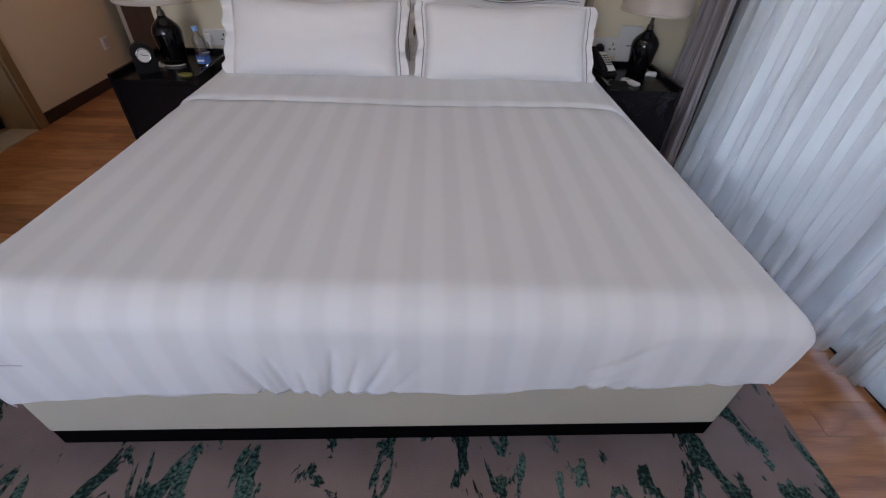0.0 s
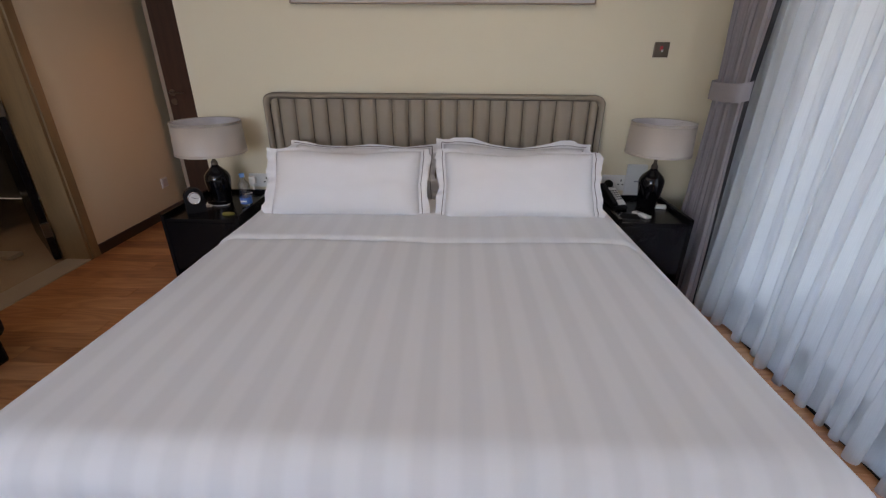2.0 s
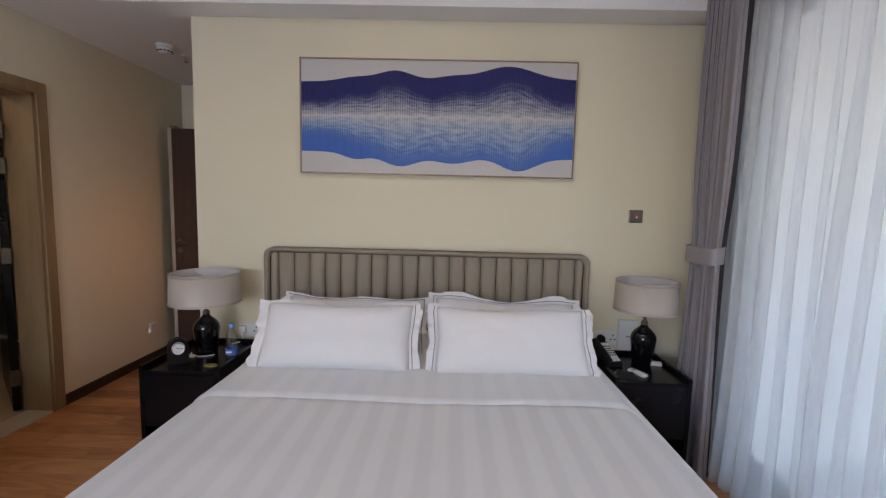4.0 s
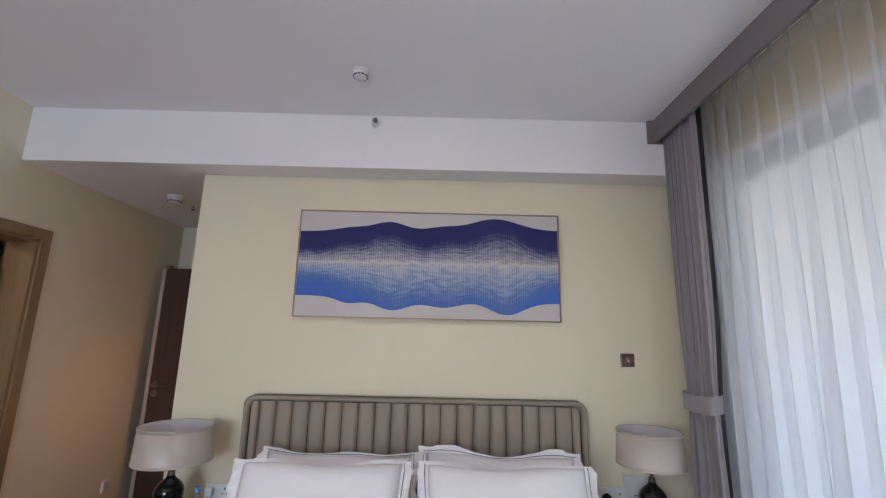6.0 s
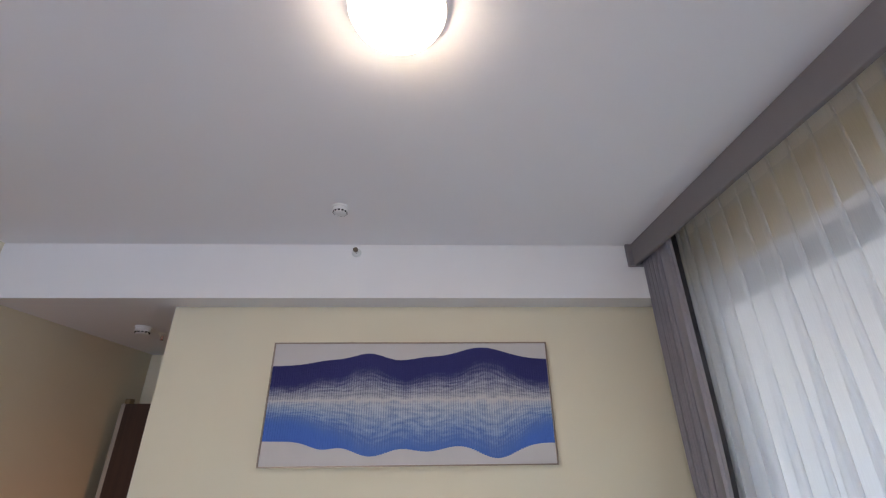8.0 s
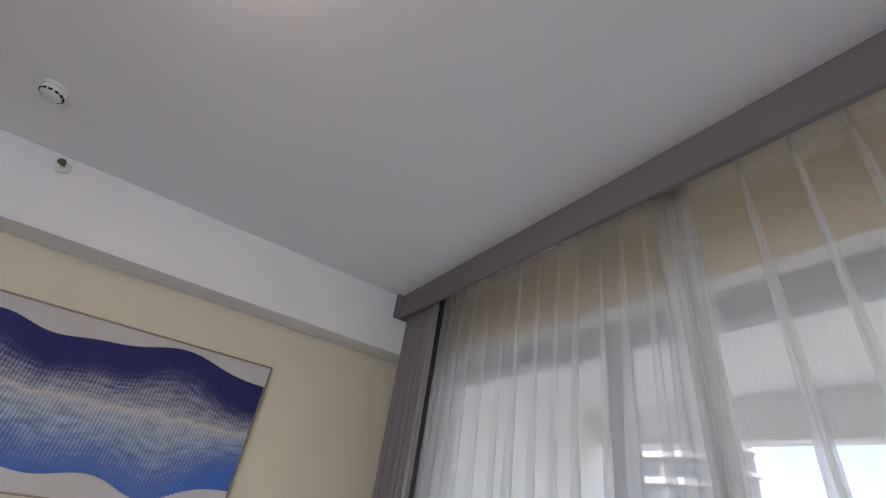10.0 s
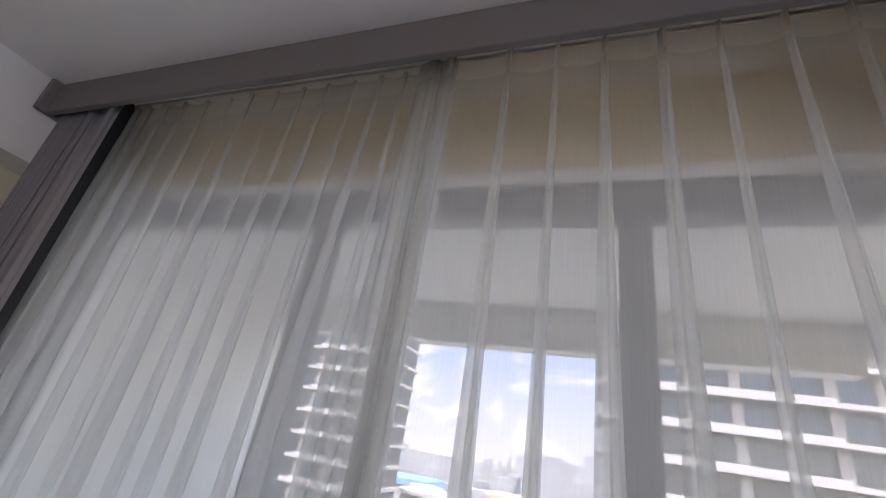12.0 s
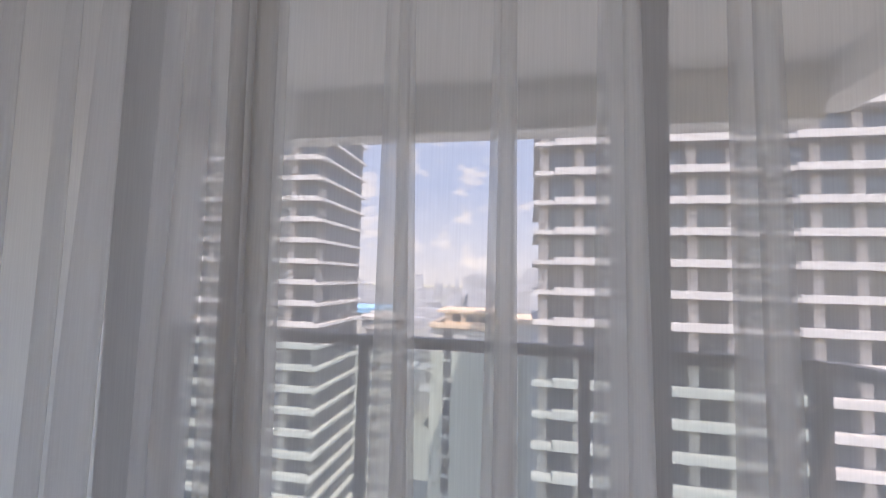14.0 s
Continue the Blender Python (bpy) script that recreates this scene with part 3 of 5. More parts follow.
leaf = thing("bathroom_door", (XL - 0.19, DY1 - 0.03, 0), "dark door standing open into the bathroom", "door")
leaf.rotation_euler.z = leaf_turn
part("leaf", box(-0.80, -0.012, -0.045, -0.004, 0.012, 2.05, 0.003), M_black, leaf)
for z in (0.24, 1.05, 1.62, 1.84):
    h = part("hinge", box(-0.028, 0.022, -0.047, -0.0, z - 0.05, z + 0.05, 0.002), M_bronze, leaf, "steel butt hinge")

# bathroom behind it
structure("bathroom_floor", box(-4.6, XL - 0.17, 1.6, 4.6, -0.1, -0.004), M_tile, "warm beige bathroom floor tiles")
bm = box(-4.75, -4.6, 1.6, 4.6, 0, 2.5)
add_box(bm, -4.6, XL - 0.15, 4.6, 4.75, 0, 2.5)
add_box(bm, -4.6, XL - 0.15, 1.45, 1.6, 0, 2.5)
structure("bathroom_wall", bm, M_bathwall, "plain grey tiled bathroom walls")
bl = thing("bathroom_lamp", (-3.35, 2.45, 2.5), "round white bathroom ceiling lamp, switched on", "lamp")
part("rim", lathe([(0.16, 0.0), (0.16, -0.05), (0.145, -0.05), (0.145, 0.0), (0.16, 0.0)], 40, cap=False), M_plastic, bl)
structure("bathroom_ceiling", box(-4.6, XL - 0.15, 1.6, 4.6, 2.5, 2.6), M_white, "white bathroom ceiling")
screen = thing("shower_screen", (-4.05, 3.25, 0), "grey shower screen on a low kerb", "shower screen")
part("kerb", box(-0.5, 1.0, -0.05, 0.05, -0.004, 0.025, 0.004), M_stone, screen)
part("panel", box(-0.45, 0.55, -0.012, 0.012, 0.025, 2.0, 0.003), M_bathwall, screen)
hose = solo("cable", tube([(-3.75 + 0.07 * i, 3.02 + 0.05 * math.sin(i * 0.9), 0.006) for i in range(12)], 0.006), M_blackmat, "thin black cable lying on the bathroom floor", "cable", smooth=True)

# fixture added for the unseen hall source
wl = thing("unseen_wall_lamp", (-1.45, 3.95, 1.10), "assumed wall lamp round the hall corner, out of view", "lamp")
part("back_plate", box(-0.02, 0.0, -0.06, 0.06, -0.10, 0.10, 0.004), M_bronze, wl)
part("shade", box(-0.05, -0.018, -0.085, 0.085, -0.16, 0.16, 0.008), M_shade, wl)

# hall door, open
hall = thing("hall_door", (-1.47, 4.36, 0), "dark walnut door standing open in the hall", "door")
part("leaf", box(-0.868, -0.01, -0.022, 0.022, 0.01, 2.06, 0.002), M_door, hall)
part("edge", box(-0.9, -0.868, -0.0225, 0.0225, 0.01, 2.06, 0.002), M_edge, hall, "pale unpainted door edge with lock plates")
for z, s in ((1.06, 0.09), (0.985, 0.05)):
    part("latch_plate", box(-0.902, -0.8995, -0.011, 0.011, z - s / 2, z + s / 2), M_blackmat, hall)
hd = part("handle", tube([(-0.82, -0.022, 1.06), (-0.82, -0.065, 1.06), (-0.80, -0.072, 1.06), (-0.70, -0.072, 1.06)], 0.009), M_bronze, hall, "bronze lever handle", smooth=True)
for z in (1.06, 0.985):
    part("rose", lathe([(0.026, -0.004), (0.026, 0.004)], 24), M_bronze, hall).matrix_local = pose(-0.82, -0.025, z, 90)
jb = box(-2.489, -2.45, 4.55, 4.62, 0, 2.12)
structure("hall_door_frame", jb, M_frame, "oak door frame at the hall end")

# ---- window, pelmet, balcony ----
win = thing("window_1", (0, 0, 0), "floor-to-lintel sliding balcony window in grey aluminium", "window", kind="structure")
part("window_frame", box(1.805, 1.88, WY0, WY1, 2.425, 2.540, 0.004), M_alu, win)
part("plaster_bead", box(1.80, 1.94, WY0, WY1, 2.540, 2.5905), M_white, win, "white plaster strip over the frame")
for y0, y1 in ((WY0, WY0 + 0.012), (WY1 - 0.012, WY1)):
    part("plaster_reveal", box(1.792, 1.945, y0, y1, 0.036, 2.539), M_white, win, "white plastered reveal")
part("window_frame", box(1.662, 1.93, WY0, WY1, -0.005, 0.035, 0.004), M_blackmat, win, "black floor track")
for y0, y1, x0 in ((WY0 + 0.0125, WY0 + 0.072, 1.80), (WY1 - 0.072, WY1 - 0.0125, 1.80), (0.762, 0.842, 1.795), (1.752, 1.835, 1.815)):
    part("stile", box(x0, x0 + 0.065, y0, y1, 0.04, 2.425, 0.005), M_alu, win)
for i, (y0, y1) in enumerate(((WY0 + 0.072, 0.762), (0.842, 1.752), (1.835, WY1 - 0.072))):
    x = 1.83 + 0.012 * (i % 2)
    part("bottom_rail", box(x - 0.02, x + 0.02, y0, y1, 0.04, 0.11, 0.003), M_alu, win)
    pane = part("pane", box(x - 0.003, x + 0.003, y0, y1, 0.11, 2.425), M_pane, win)
    pane.visible_shadow = False

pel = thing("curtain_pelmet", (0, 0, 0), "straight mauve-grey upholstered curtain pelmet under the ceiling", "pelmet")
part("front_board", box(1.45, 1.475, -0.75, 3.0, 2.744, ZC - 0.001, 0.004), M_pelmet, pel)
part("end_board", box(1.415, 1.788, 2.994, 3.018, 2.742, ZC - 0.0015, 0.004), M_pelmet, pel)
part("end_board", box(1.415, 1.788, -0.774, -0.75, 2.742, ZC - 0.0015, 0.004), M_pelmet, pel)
track = thing("curtain_track", (0, 0, 0), "white double curtain track behind the pelmet", "curtain track")
for x in (1.545, 1.645):
    part("rail", box(x - 0.045, x + 0.045, -0.7, 2.96, 2.876, ZC - 0.002), M_plastic, track)

structure("balcony_floor", box(1.95, 3.3, -0.6, 3.2, -0.14, -0.02), M_balcfloor, "grey balcony floor tiles")
structure("balcony_soffit", box(1.95, 3.36, -0.6, 3.4, 2.585, 2.9), M_balc, "white rendered balcony soffit")
bm = box(3.17, 3.36, -0.30, 2.95, 2.435, 2.586)
add_box(bm, 3.21, 3.361, -0.30, 2.95, 2.36, 2.436)
add_box(bm, 1.95, 3.36, -0.48, -0.295, 2.435, 2.5855)
structure("balcony_beam", bm, M_balc, "white stepped beam along the balcony edge")
structure("balcony_wall", box(1.95, 3.36, 2.95, 3.2, -0.14, 2.9), M_balc, "white rendered side wall of the balcony")
RZ = 1.255
rail = thing("balcony_railing", (0, 0, 0), "dark grey metal balcony railing with glass infill", "railing")
pts = [(3.2, 2.92, RZ)] + [(3.2, 2.6 - 0.2 * i, RZ) for i in range(13)]
pts += [(3.2 - 0.16 * (1 - math.cos(a)), 0.0 - 0.32 * math.sin(a), RZ) for a in (0.4, 0.8, 1.2, 1.57)] + [(2.6, -0.34, RZ), (1.96, -0.34, RZ)]
bm = bmesh.new()
for a, b in zip(pts, pts[1:]):
    d = (Vector(b) - Vector(a)).normalized()
    s = Vector((-d.y, d.x, 0)) * 0.03
    q = [Vector(p) + o * s + Vector((0, 0, h)) for p in (a, b) for o in (-1, 1) for h in (0, 0.055)]
    v = [bm.verts.new(p) for p in q]
    for f in ((0, 1, 3, 2), (4, 6, 7, 5), (0, 4, 5, 1), (2, 3, 7, 6), (0, 2, 6, 4), (1, 5, 7, 3)):
        bm.faces.new([v[i] for i in f])
part("top_rail", bm, M_rail, rail)
for y in (2.93, 1.80, 0.715, -0.24):
    w = 0.05 if y != -0.24 else 0.07
    part("post", box(3.175, 3.225, y - w / 2, y + w / 2, -0.02, RZ, 0.003), M_rail, rail)
part("bottom_rail", box(3.185, 3.215, -0.2, 2.9, 0.06, 0.10), M_rail, rail)
for y0, y1 in ((1.83, 2.90), (0.745, 1.77), (-0.20, 0.685)):
    g = part("glass_panel", box(3.196, 3.204, y0, y1, 0.10, RZ - 0.01), M_rail_glass, rail)
    g.visible_shadow = False


# ---- curtains ----
def folds(width, count, seed):
    rng = random.Random(seed)
    w = [rng.uniform(0.72, 1.3) for _ in range(count)]
    k = width / sum(w)
    return [x * k for x in w], [rng.uniform(0.55, 1.45) for _ in range(count)], [rng.uniform(-1, 1) for _ in range(count)]


def curtain(y_top, y_bot, count, seed, x0, z0, z1, amp, tuck, lean=0.08, per=16, rows=30, waist=None, bow=0.012, span=(0.0, 1.0), lens=None, soft=False):
    """A pleated cloth hung between two y's at top and at hem: flat spans, each ending in a tuck where the cloth doubles back."""
    width = abs(y_top[1] - y_top[0])
    sg = 1 if y_top[1] > y_top[0] else -1
    rl, amps, sh = folds(width, count, seed)
    lens = lens or rl
    start = [sum(lens[:i]) for i in range(count + 1)]

    def fn(u, v):
        v = span[0] + (span[1] - span[0]) * v
        i = min(int(u * count), count - 1)
        t = u * count - i
        drop = 1 - v
        grow = 0.28 + 0.72 * min(1, drop * 1.5) + 0.25 * drop
        tw = min(tuck * amps[i] * grow, 0.56 * lens[i]) * (1 + 0.3 * noise.noise(Vector((i * 3.7, v * 1.6, seed))))
        if lens[i] < 0.08 and count < 12 and not waist:
            tw = 1.15 * lens[i] * (1 + 0.25 * noise.noise(Vector((i * 3.7, v * 1.6, seed))))
        f = lens[i] - tw - 0.10 * lens[i]
        mid = 0.30 + 0.35 * (0.5 + 0.5 * sh[i])
        if t < 0.4:
            q = t / 0.4
            s = (f + tw) * q
            x = bow * math.sin(math.pi * q) - amp * 0.30 * q ** 3
        elif t < 0.85:
            k = int((t - 0.4) / 0.15)
            q = (t - 0.4) / 0.15 - k
            ends = (1.0, mid, 0.93, 0.0)
            s = f + tw * (ends[k] + (ends[k + 1] - ends[k]) * q)
            x = -amp * (0.30 + 0.70 * math.sin(math.pi * (k + q) / 3))
        else:
            q = (t - 0.85) / 0.15
            s = f + (lens[i] - f) * q
            x = -amp * 0.30 * (1 - q)
        if soft:
            back = 0.20 + 0.28 * min(1, 0.35 + drop * 1.5) * (0.35 + 0.65 * amps[i])
            s = lens[i] * (t + back * math.sin(2 * math.pi * t))
            x = -amp * amps[i] * (0.55 + 0.45 * min(1, 2 * drop)) * (0.5 - 0.5 * math.cos(2 * math.pi * t))
        s = (start[i] + s) / width
        nz = noise.noise(Vector((s * 7 + seed, v * 1.8, seed * 3.1)))
        ex = drop ** 1.25
        yt = y_top[0] + (y_top[1] - y_top[0]) * s
        yb = y_bot[0] + (y_bot[1] - y_bot[0]) * s
        sway = 0.038 * noise.noise(Vector((i * 1.7, v * 1.1, seed + 5.5))) * min(1, 2 * drop) if soft else 0.0
        y = yt * (1 - ex) + yb * ex + sg * 0.016 * nz * drop + 0.022 * sh[i] * drop * sg + sway * math.sin(math.pi * (t if t < 1 else 1))
        x = x0 + lean * drop ** 1.5 + x * (0.7 + 0.5 * drop) + 0.022 * nz * drop
        z = z0 + (z1 - z0) * v
        if waist:
            wz, wy, amt = waist
            d = math.exp(-((z - wz) / 0.33) ** 2) if z > wz else math.exp(-((z - wz) / 0.75) ** 2)
            y = y + (wy - y) * amt * d
            x = x + (x0 - x) * 0.5 * d
        return (x, y, z)
    return sheet(fn, count * per, rows)


def sheer(label, y_top, y_bot, count, seed, x0, amp, tuck, cloth, lean, lens=None, soft=False):
    c = thing("sheer_curtain", (0, 0, 0), label, "curtain", "sheer curtains")
    part("cloth", curtain(y_top, y_bot, count, seed, x0, 0.045, 2.874, amp, tuck, lean, lens=lens, per=20, soft=soft), cloth, c, smooth=True)
    part("heading_tape", curtain(y_top, y_bot, count, seed, x0 - 0.002, 0.045, 2.875, amp, tuck, lean, lens=lens, per=20, soft=soft, rows=3, span=(0.972, 1.0)), M_tape, c, "denser heading tape with pinched pleats", smooth=True)
    part("hem", curtain(y_top, y_bot, count, seed, x0 - 0.0015, 0.043, 2.874, amp, tuck, lean, lens=lens, per=20, soft=soft, rows=4, span=(0.0, 0.035)), cloth, c, "turned-up hem", smooth=True)
    return c


sheer("white translucent voile curtain in close folds, full length", (2.78, 1.30), (2.80, 1.335), 16, 11, 1.630, 0.055, 0.052, M_dense, -0.005,
      [0.08, 0.06, 0.12, 0.09, 0.13, 0.11, 0.10, 0.13, 0.11, 0.10, 0.11, 0.10, 0.08, 0.06, 0.05, 0.05], soft=True)
sheer("white translucent voile curtain in wide pleats, full length", (1.42, 0.20), (1.40, 0.06), 10, 5, 1.600, 0.034, 0.056, M_sheer, 0.01,
      [0.065, 0.05, 0.182, 0.132, 0.128, 0.145, 0.125, 0.143, 0.127, 0.13])


def drape(name, y_top, y_bot, seed, wy, label):
    d = thing(name, (0, 0, 0), label, "curtain", "drapes")
    part("cloth", curtain(y_top, y_bot, 6, seed, 1.518, 0.012, 2.87, 0.038, 0.010, lean=0.01, per=20, rows=40, waist=(1.215, wy, 0.16), bow=-0.012,
                          lens=[abs(y_top[1] - y_top[0]) * k for k in (0.10, 0.12, 0.12, 0.14, 0.16, 0.36)]), M_drape, d, smooth=True)
    y0, y1 = min(y_top) * 0.84 + wy * 0.16 - 0.006, max(y_top) * 0.84 + wy * 0.16 + 0.004
    n = 40

    def band(u, v):
        a = 2 * math.pi * u
        c, s = math.cos(a), math.sin(a)
        r = 1 / max(1e-6, (abs(c) ** 4 + abs(s) ** 4) ** 0.25)
        return (1.512 + 0.044 * r * c, (y0 + y1) / 2 + (y1 - y0) / 2 * r * s * 0.94, 1.172 + 0.088 * v + 0.010 * c)
    if max(y_top) > 2:
        # hidden strip, added to keep window light off the north wall
        part("light_stop", sheet(lambda u, v: (1.55 + 0.20 * u, 2.99 + 0.17 * u + 0.008 * math.sin(18 * u), 0.012 + 2.72 * v), 16, 10), M_drape, d, "hidden strip added to stop daylight leaking past the drape", smooth=True)
        # the shaded gap beside the drape, built as a dark sheet
        def gap_sheet(u, v):
            z = 0.012 + 2.85 * v
            pull = 0.16 * math.exp(-((z - 1.215) / (0.33 if z > 1.215 else 0.75)) ** 2)
            y = 2.672 + 0.045 * (1 - v) ** 1.25
            y += (wy - y) * pull
            return (1.520 + 0.108 * u, y + (2.785 - y) * u - 0.008 * math.sin(math.pi * u), z)
        part("gap_shade_sheet", sheet(gap_sheet, 12, 40), M_gap_shade, d, "dark sheet standing for the shade in the gap beside the drape", smooth=True)
    part("tieback", sheet(band, n, 3), M_drape, d, "flat band of the same cloth", smooth=True)
    return d


drape("drape_curtain", (3.0, 2.67), (3.02, 2.715), 3, 2.9, "mauve-grey blackout curtain gathered in a tieback beside the window")
drape("drape_curtain", (0.27, -0.05), (0.20, -0.05), 8, 0.08, "mauve-grey blackout curtain gathered in a tieback at the window's far side")

# ---- bed ----
BX0, BX1, BY, BZ = -1.0, 1.06, 1.105, 0.615
bed = thing("bed", (0.03, 2.1, 0), "king-size bed with a greige upholstered base and taupe channelled headboard", "bed")
L = lambda x, y: (x - 0.03, y - 2.1)
def slanted(bm, k=0.017):
    """The foot of the bed runs a little out of square."""
    for v in bm.verts:
        if v.co.y < 0:
            v.co.y += k * (v.co.x + 0.97)
    return bm


part("plinth", slanted(box(-0.972, 0.966, BY - 2.1 + 0.004, 1.0, 0.0, 0.086, 0.003)), M_plinth, bed, "black plinth under the base")
part("base", slanted(box(-0.970, 0.962, BY - 2.1 - 0.004, 1.0, 0.085, 0.32, 0.012, 3)), M_base_bed, bed, "greige fabric bed base", smooth=False)
part("mattress", box(BX0 + 0.06, BX1 - 0.09, BY - 2.1 + 0.05, 0.99, 0.32, 0.585, 0.05, 4), M_cotton, bed, smooth=True)
HX, HT = 0.993, 1.16


def rounded_panel(w, z0, z1, y0, y1, r, bev):
    bm = bmesh.new()
    pts = [(-w, z0)] + [(-w + r - r * math.cos(a), z1 - r + r * math.sin(a)) for a in [math.pi / 2 * k / 8 for k in range(9)]]
    pts += [(-x, z) for x, z in reversed(pts)]
    fr = [bm.verts.new((x, y0, z)) for x, z in pts]
    f = bm.faces.new(fr)
    ret = bmesh.ops.extrude_face_region(bm, geom=[f])
    bmesh.ops.translate(bm, vec=(0, y1 - y0, 0), verts=[v for v in ret["geom"] if isinstance(v, bmesh.types.BMVert)])
    es = [e for e in bm.edges if abs(e.verts[0].co.y - y0) < 1e-6 and abs(e.verts[1].co.y - y0) < 1e-6]
    bmesh.ops.bevel(bm, geom=es, offset=bev, segments=3, affect="EDGES", profile=0.5)
    return bm


head = part("headboard", rounded_panel(HX, 0.25, HT, 1.045, 1.098, 0.045, 0.012), M_seam, bed, "taupe leather headboard with vertical channels")
head.location.x = -0.03
bm = bmesh.new()
prof = [(-HX, 0.25)] + [(-HX + 0.05 - 0.05 * math.cos(a), HT - 0.05 + 0.05 * math.sin(a)) for a in [math.pi / 2 * k / 8 for k in range(9)]]
prof += [(-x, z) for x, z in reversed(prof)]
inner = [(x * (HX - 0.030) / HX, z - (0.026 if z > 0.3 else 0)) for x, z in prof]
rows_ = []
for (xo, zo), (xi, zi) in zip(prof, inner):
    rows_.append([bm.verts.new(p) for p in ((xo, 1.098, zo), (xo, 1.012, zo), ((xo * 3 + xi) / 4, 1.0, (zo * 3 + zi) / 4), ((xo + 3 * xi) / 4, 1.004, (zo + 3 * zi) / 4), (xi, 1.03, zi))])
for a, b in zip(rows_, rows_[1:]):
    for k in range(4):
        bm.faces.new((a[k], b[k], b[k + 1], a[k + 1]))
part("border_roll", bm, M_head, head, smooth=True)


def channel(w):
    def fn(u, v):
        x = (u - 0.5) * (w - 0.003)
        e = 1 - (2 * u - 1) ** 6
        top = min(1.0, (1 - v) / 0.02)
        return (x, 1.038 - 0.022 * e * (0.4 + 0.6 * min(1, top)), 0.26 + (HT - 0.030 - 0.26) * v)
    return sheet(fn, 8, 12)


edges = [-0.960] + [-0.910 + 0.0958 * i for i in range(20)] + [0.960]
wide = narrow = None
for a, b in zip(edges, edges[1:]):
    w = b - a
    me = (wide if w > 0.07 else narrow)
    if me is None:
        ob = part("channel", channel(w), M_head, head, smooth=True)
        if w > 0.07:
            wide = ob.data
        else:
            narrow = ob.data
    else:
        ob = new("channel", me)
        ob.parent = head
    ob.location.x = (a + b) / 2


def bedcloth(a0, a1, b0, b1, hx0, hx1, front, zt, r, side_drop, front_drop, off, nu, nv, seed, edge=None):
    """Cloth over the mattress: a runs across, b along from the foot; past the edges it turns down over a rounded edge."""
    def fold(s, lim):
        if s <= lim - r:
            return s, 0.0
        t = s - (lim - r)
        q = r * math.pi / 2
        if t < q:
            return lim - r + r * math.sin(t / r), r * (1 - math.cos(t / r))
        return lim, r + (t - q)

    def fn(u, v):
        a, b = a0 + (a1 - a0) * u, b0 + (b1 - b0) * v
        mid = (hx0 + hx1) / 2
        hw = (hx1 - hx0) / 2 - 0.035 * max(0.0, min(1.0, (b - 1.1) / 1.2))
        x, dz1 = fold(abs(a - mid), hw)
        x = mid + math.copysign(x, a - mid)
        y, dz2 = fold(-(b - 3.0), 3.0 - front)
        y = 3.0 - y
        hem = side_drop if a < mid else min(side_drop, 0.258 + 0.10 * max(0.0, min(1.0, (b - 1.1) / 0.5)))
        dz1, dz2 = min(dz1, hem), min(dz2, front_drop(a))
        d = max(dz1, dz2)
        n1 = noise.noise(Vector((a * 2.1, b * 2.1, seed)))
        n2 = noise.noise(Vector((a * 7, b * 5, seed + 4)))
        hang = min(1, d / 0.15)
        z = zt + off - d + 0.006 * n1 + 0.0025 * n2 - 0.012 * (min(1, abs(x - mid) / hw)) ** 6 * (1 - hang)
        if dz2 > 0.02:
            h = min(1.0, dz2 / 0.33)
            y += -0.012 * dz2 / 0.3 + 0.007 * n2 + 0.004 * noise.noise(Vector((a * 16, dz2 * 7, seed + 9))) * h
            for ac, slope, w, amp, h0, h1 in CREASES:
                if h0 < h < h1:
                    q = (h - h0) / (h1 - h0)
                    y += amp * math.exp(-((a - ac - slope * (1 - h) + 0.006 * n2) / w) ** 2) * math.sin(math.pi * min(1.0, q * 0.75))
            y -= 0.010 * math.sin(min(1, dz2 / 0.40) * math.pi)
        x += math.copysign(1, a - mid) * min(1.0, dz1 / r) * (0.004 * math.sin(min(1, dz1 / 0.36) * math.pi) + 0.006 * n2)
        pull = max(0.0, d - r * 0.8) / 0.3
        x -= math.copysign(0.038 * pull * min(1.0, dz1 / r), a - mid)
        y += 0.014 * pull * min(1.0, dz2 / r)
        if edge:
            y, z = edge(u, v, x, y, z)
        return (x, y, z)
    return sheet(fn, nu, nv, "cloth", lambda u, v: (a0 + (a1 - a0) * u, b0 + (b1 - b0) * v))


# across, lean, half width, depth, from and to along the drop
CREASES = [(-0.285, -0.10, 0.010, 0.016, 0.40, 1.01), (-0.255, -0.06, 0.007, -0.010, 0.50, 1.01), (-0.225, -0.05, 0.008, 0.013, 0.45, 1.01),
           (-0.185, 0.00, 0.007, 0.010, 0.62, 1.01), (-0.150, 0.02, 0.007, -0.008, 0.60, 1.01), (-0.125, 0.05, 0.009, 0.014, 0.38, 1.01),
           (-0.085, 0.09, 0.008, 0.010, 0.45, 1.01), (-0.045, 0.14, 0.010, 0.009, 0.35, 1.01), (0.02, 0.20, 0.012, 0.006, 0.45, 1.01),
           (0.40, 0.42, 0.016, 0.010, 0.25, 0.62), (0.36, 0.44, 0.012, 0.008, 0.30, 0.66), (0.47, 0.40, 0.013, 0.012, 0.62, 1.01),
           (0.52, 0.42, 0.011, 0.010, 0.66, 1.01), (0.57, 0.44, 0.011, 0.008, 0.70, 1.01), (0.86, -0.10, 0.020, 0.008, 0.30, 1.01), (-0.70, 0.10, 0.030, 0.005, 0.40, 1.01)]
HXL, HXR = -0.982, 1.012
fd = lambda a: 0.362 - 0.052 * (a + 1) + 0.010 * math.sin(a * 4.2)
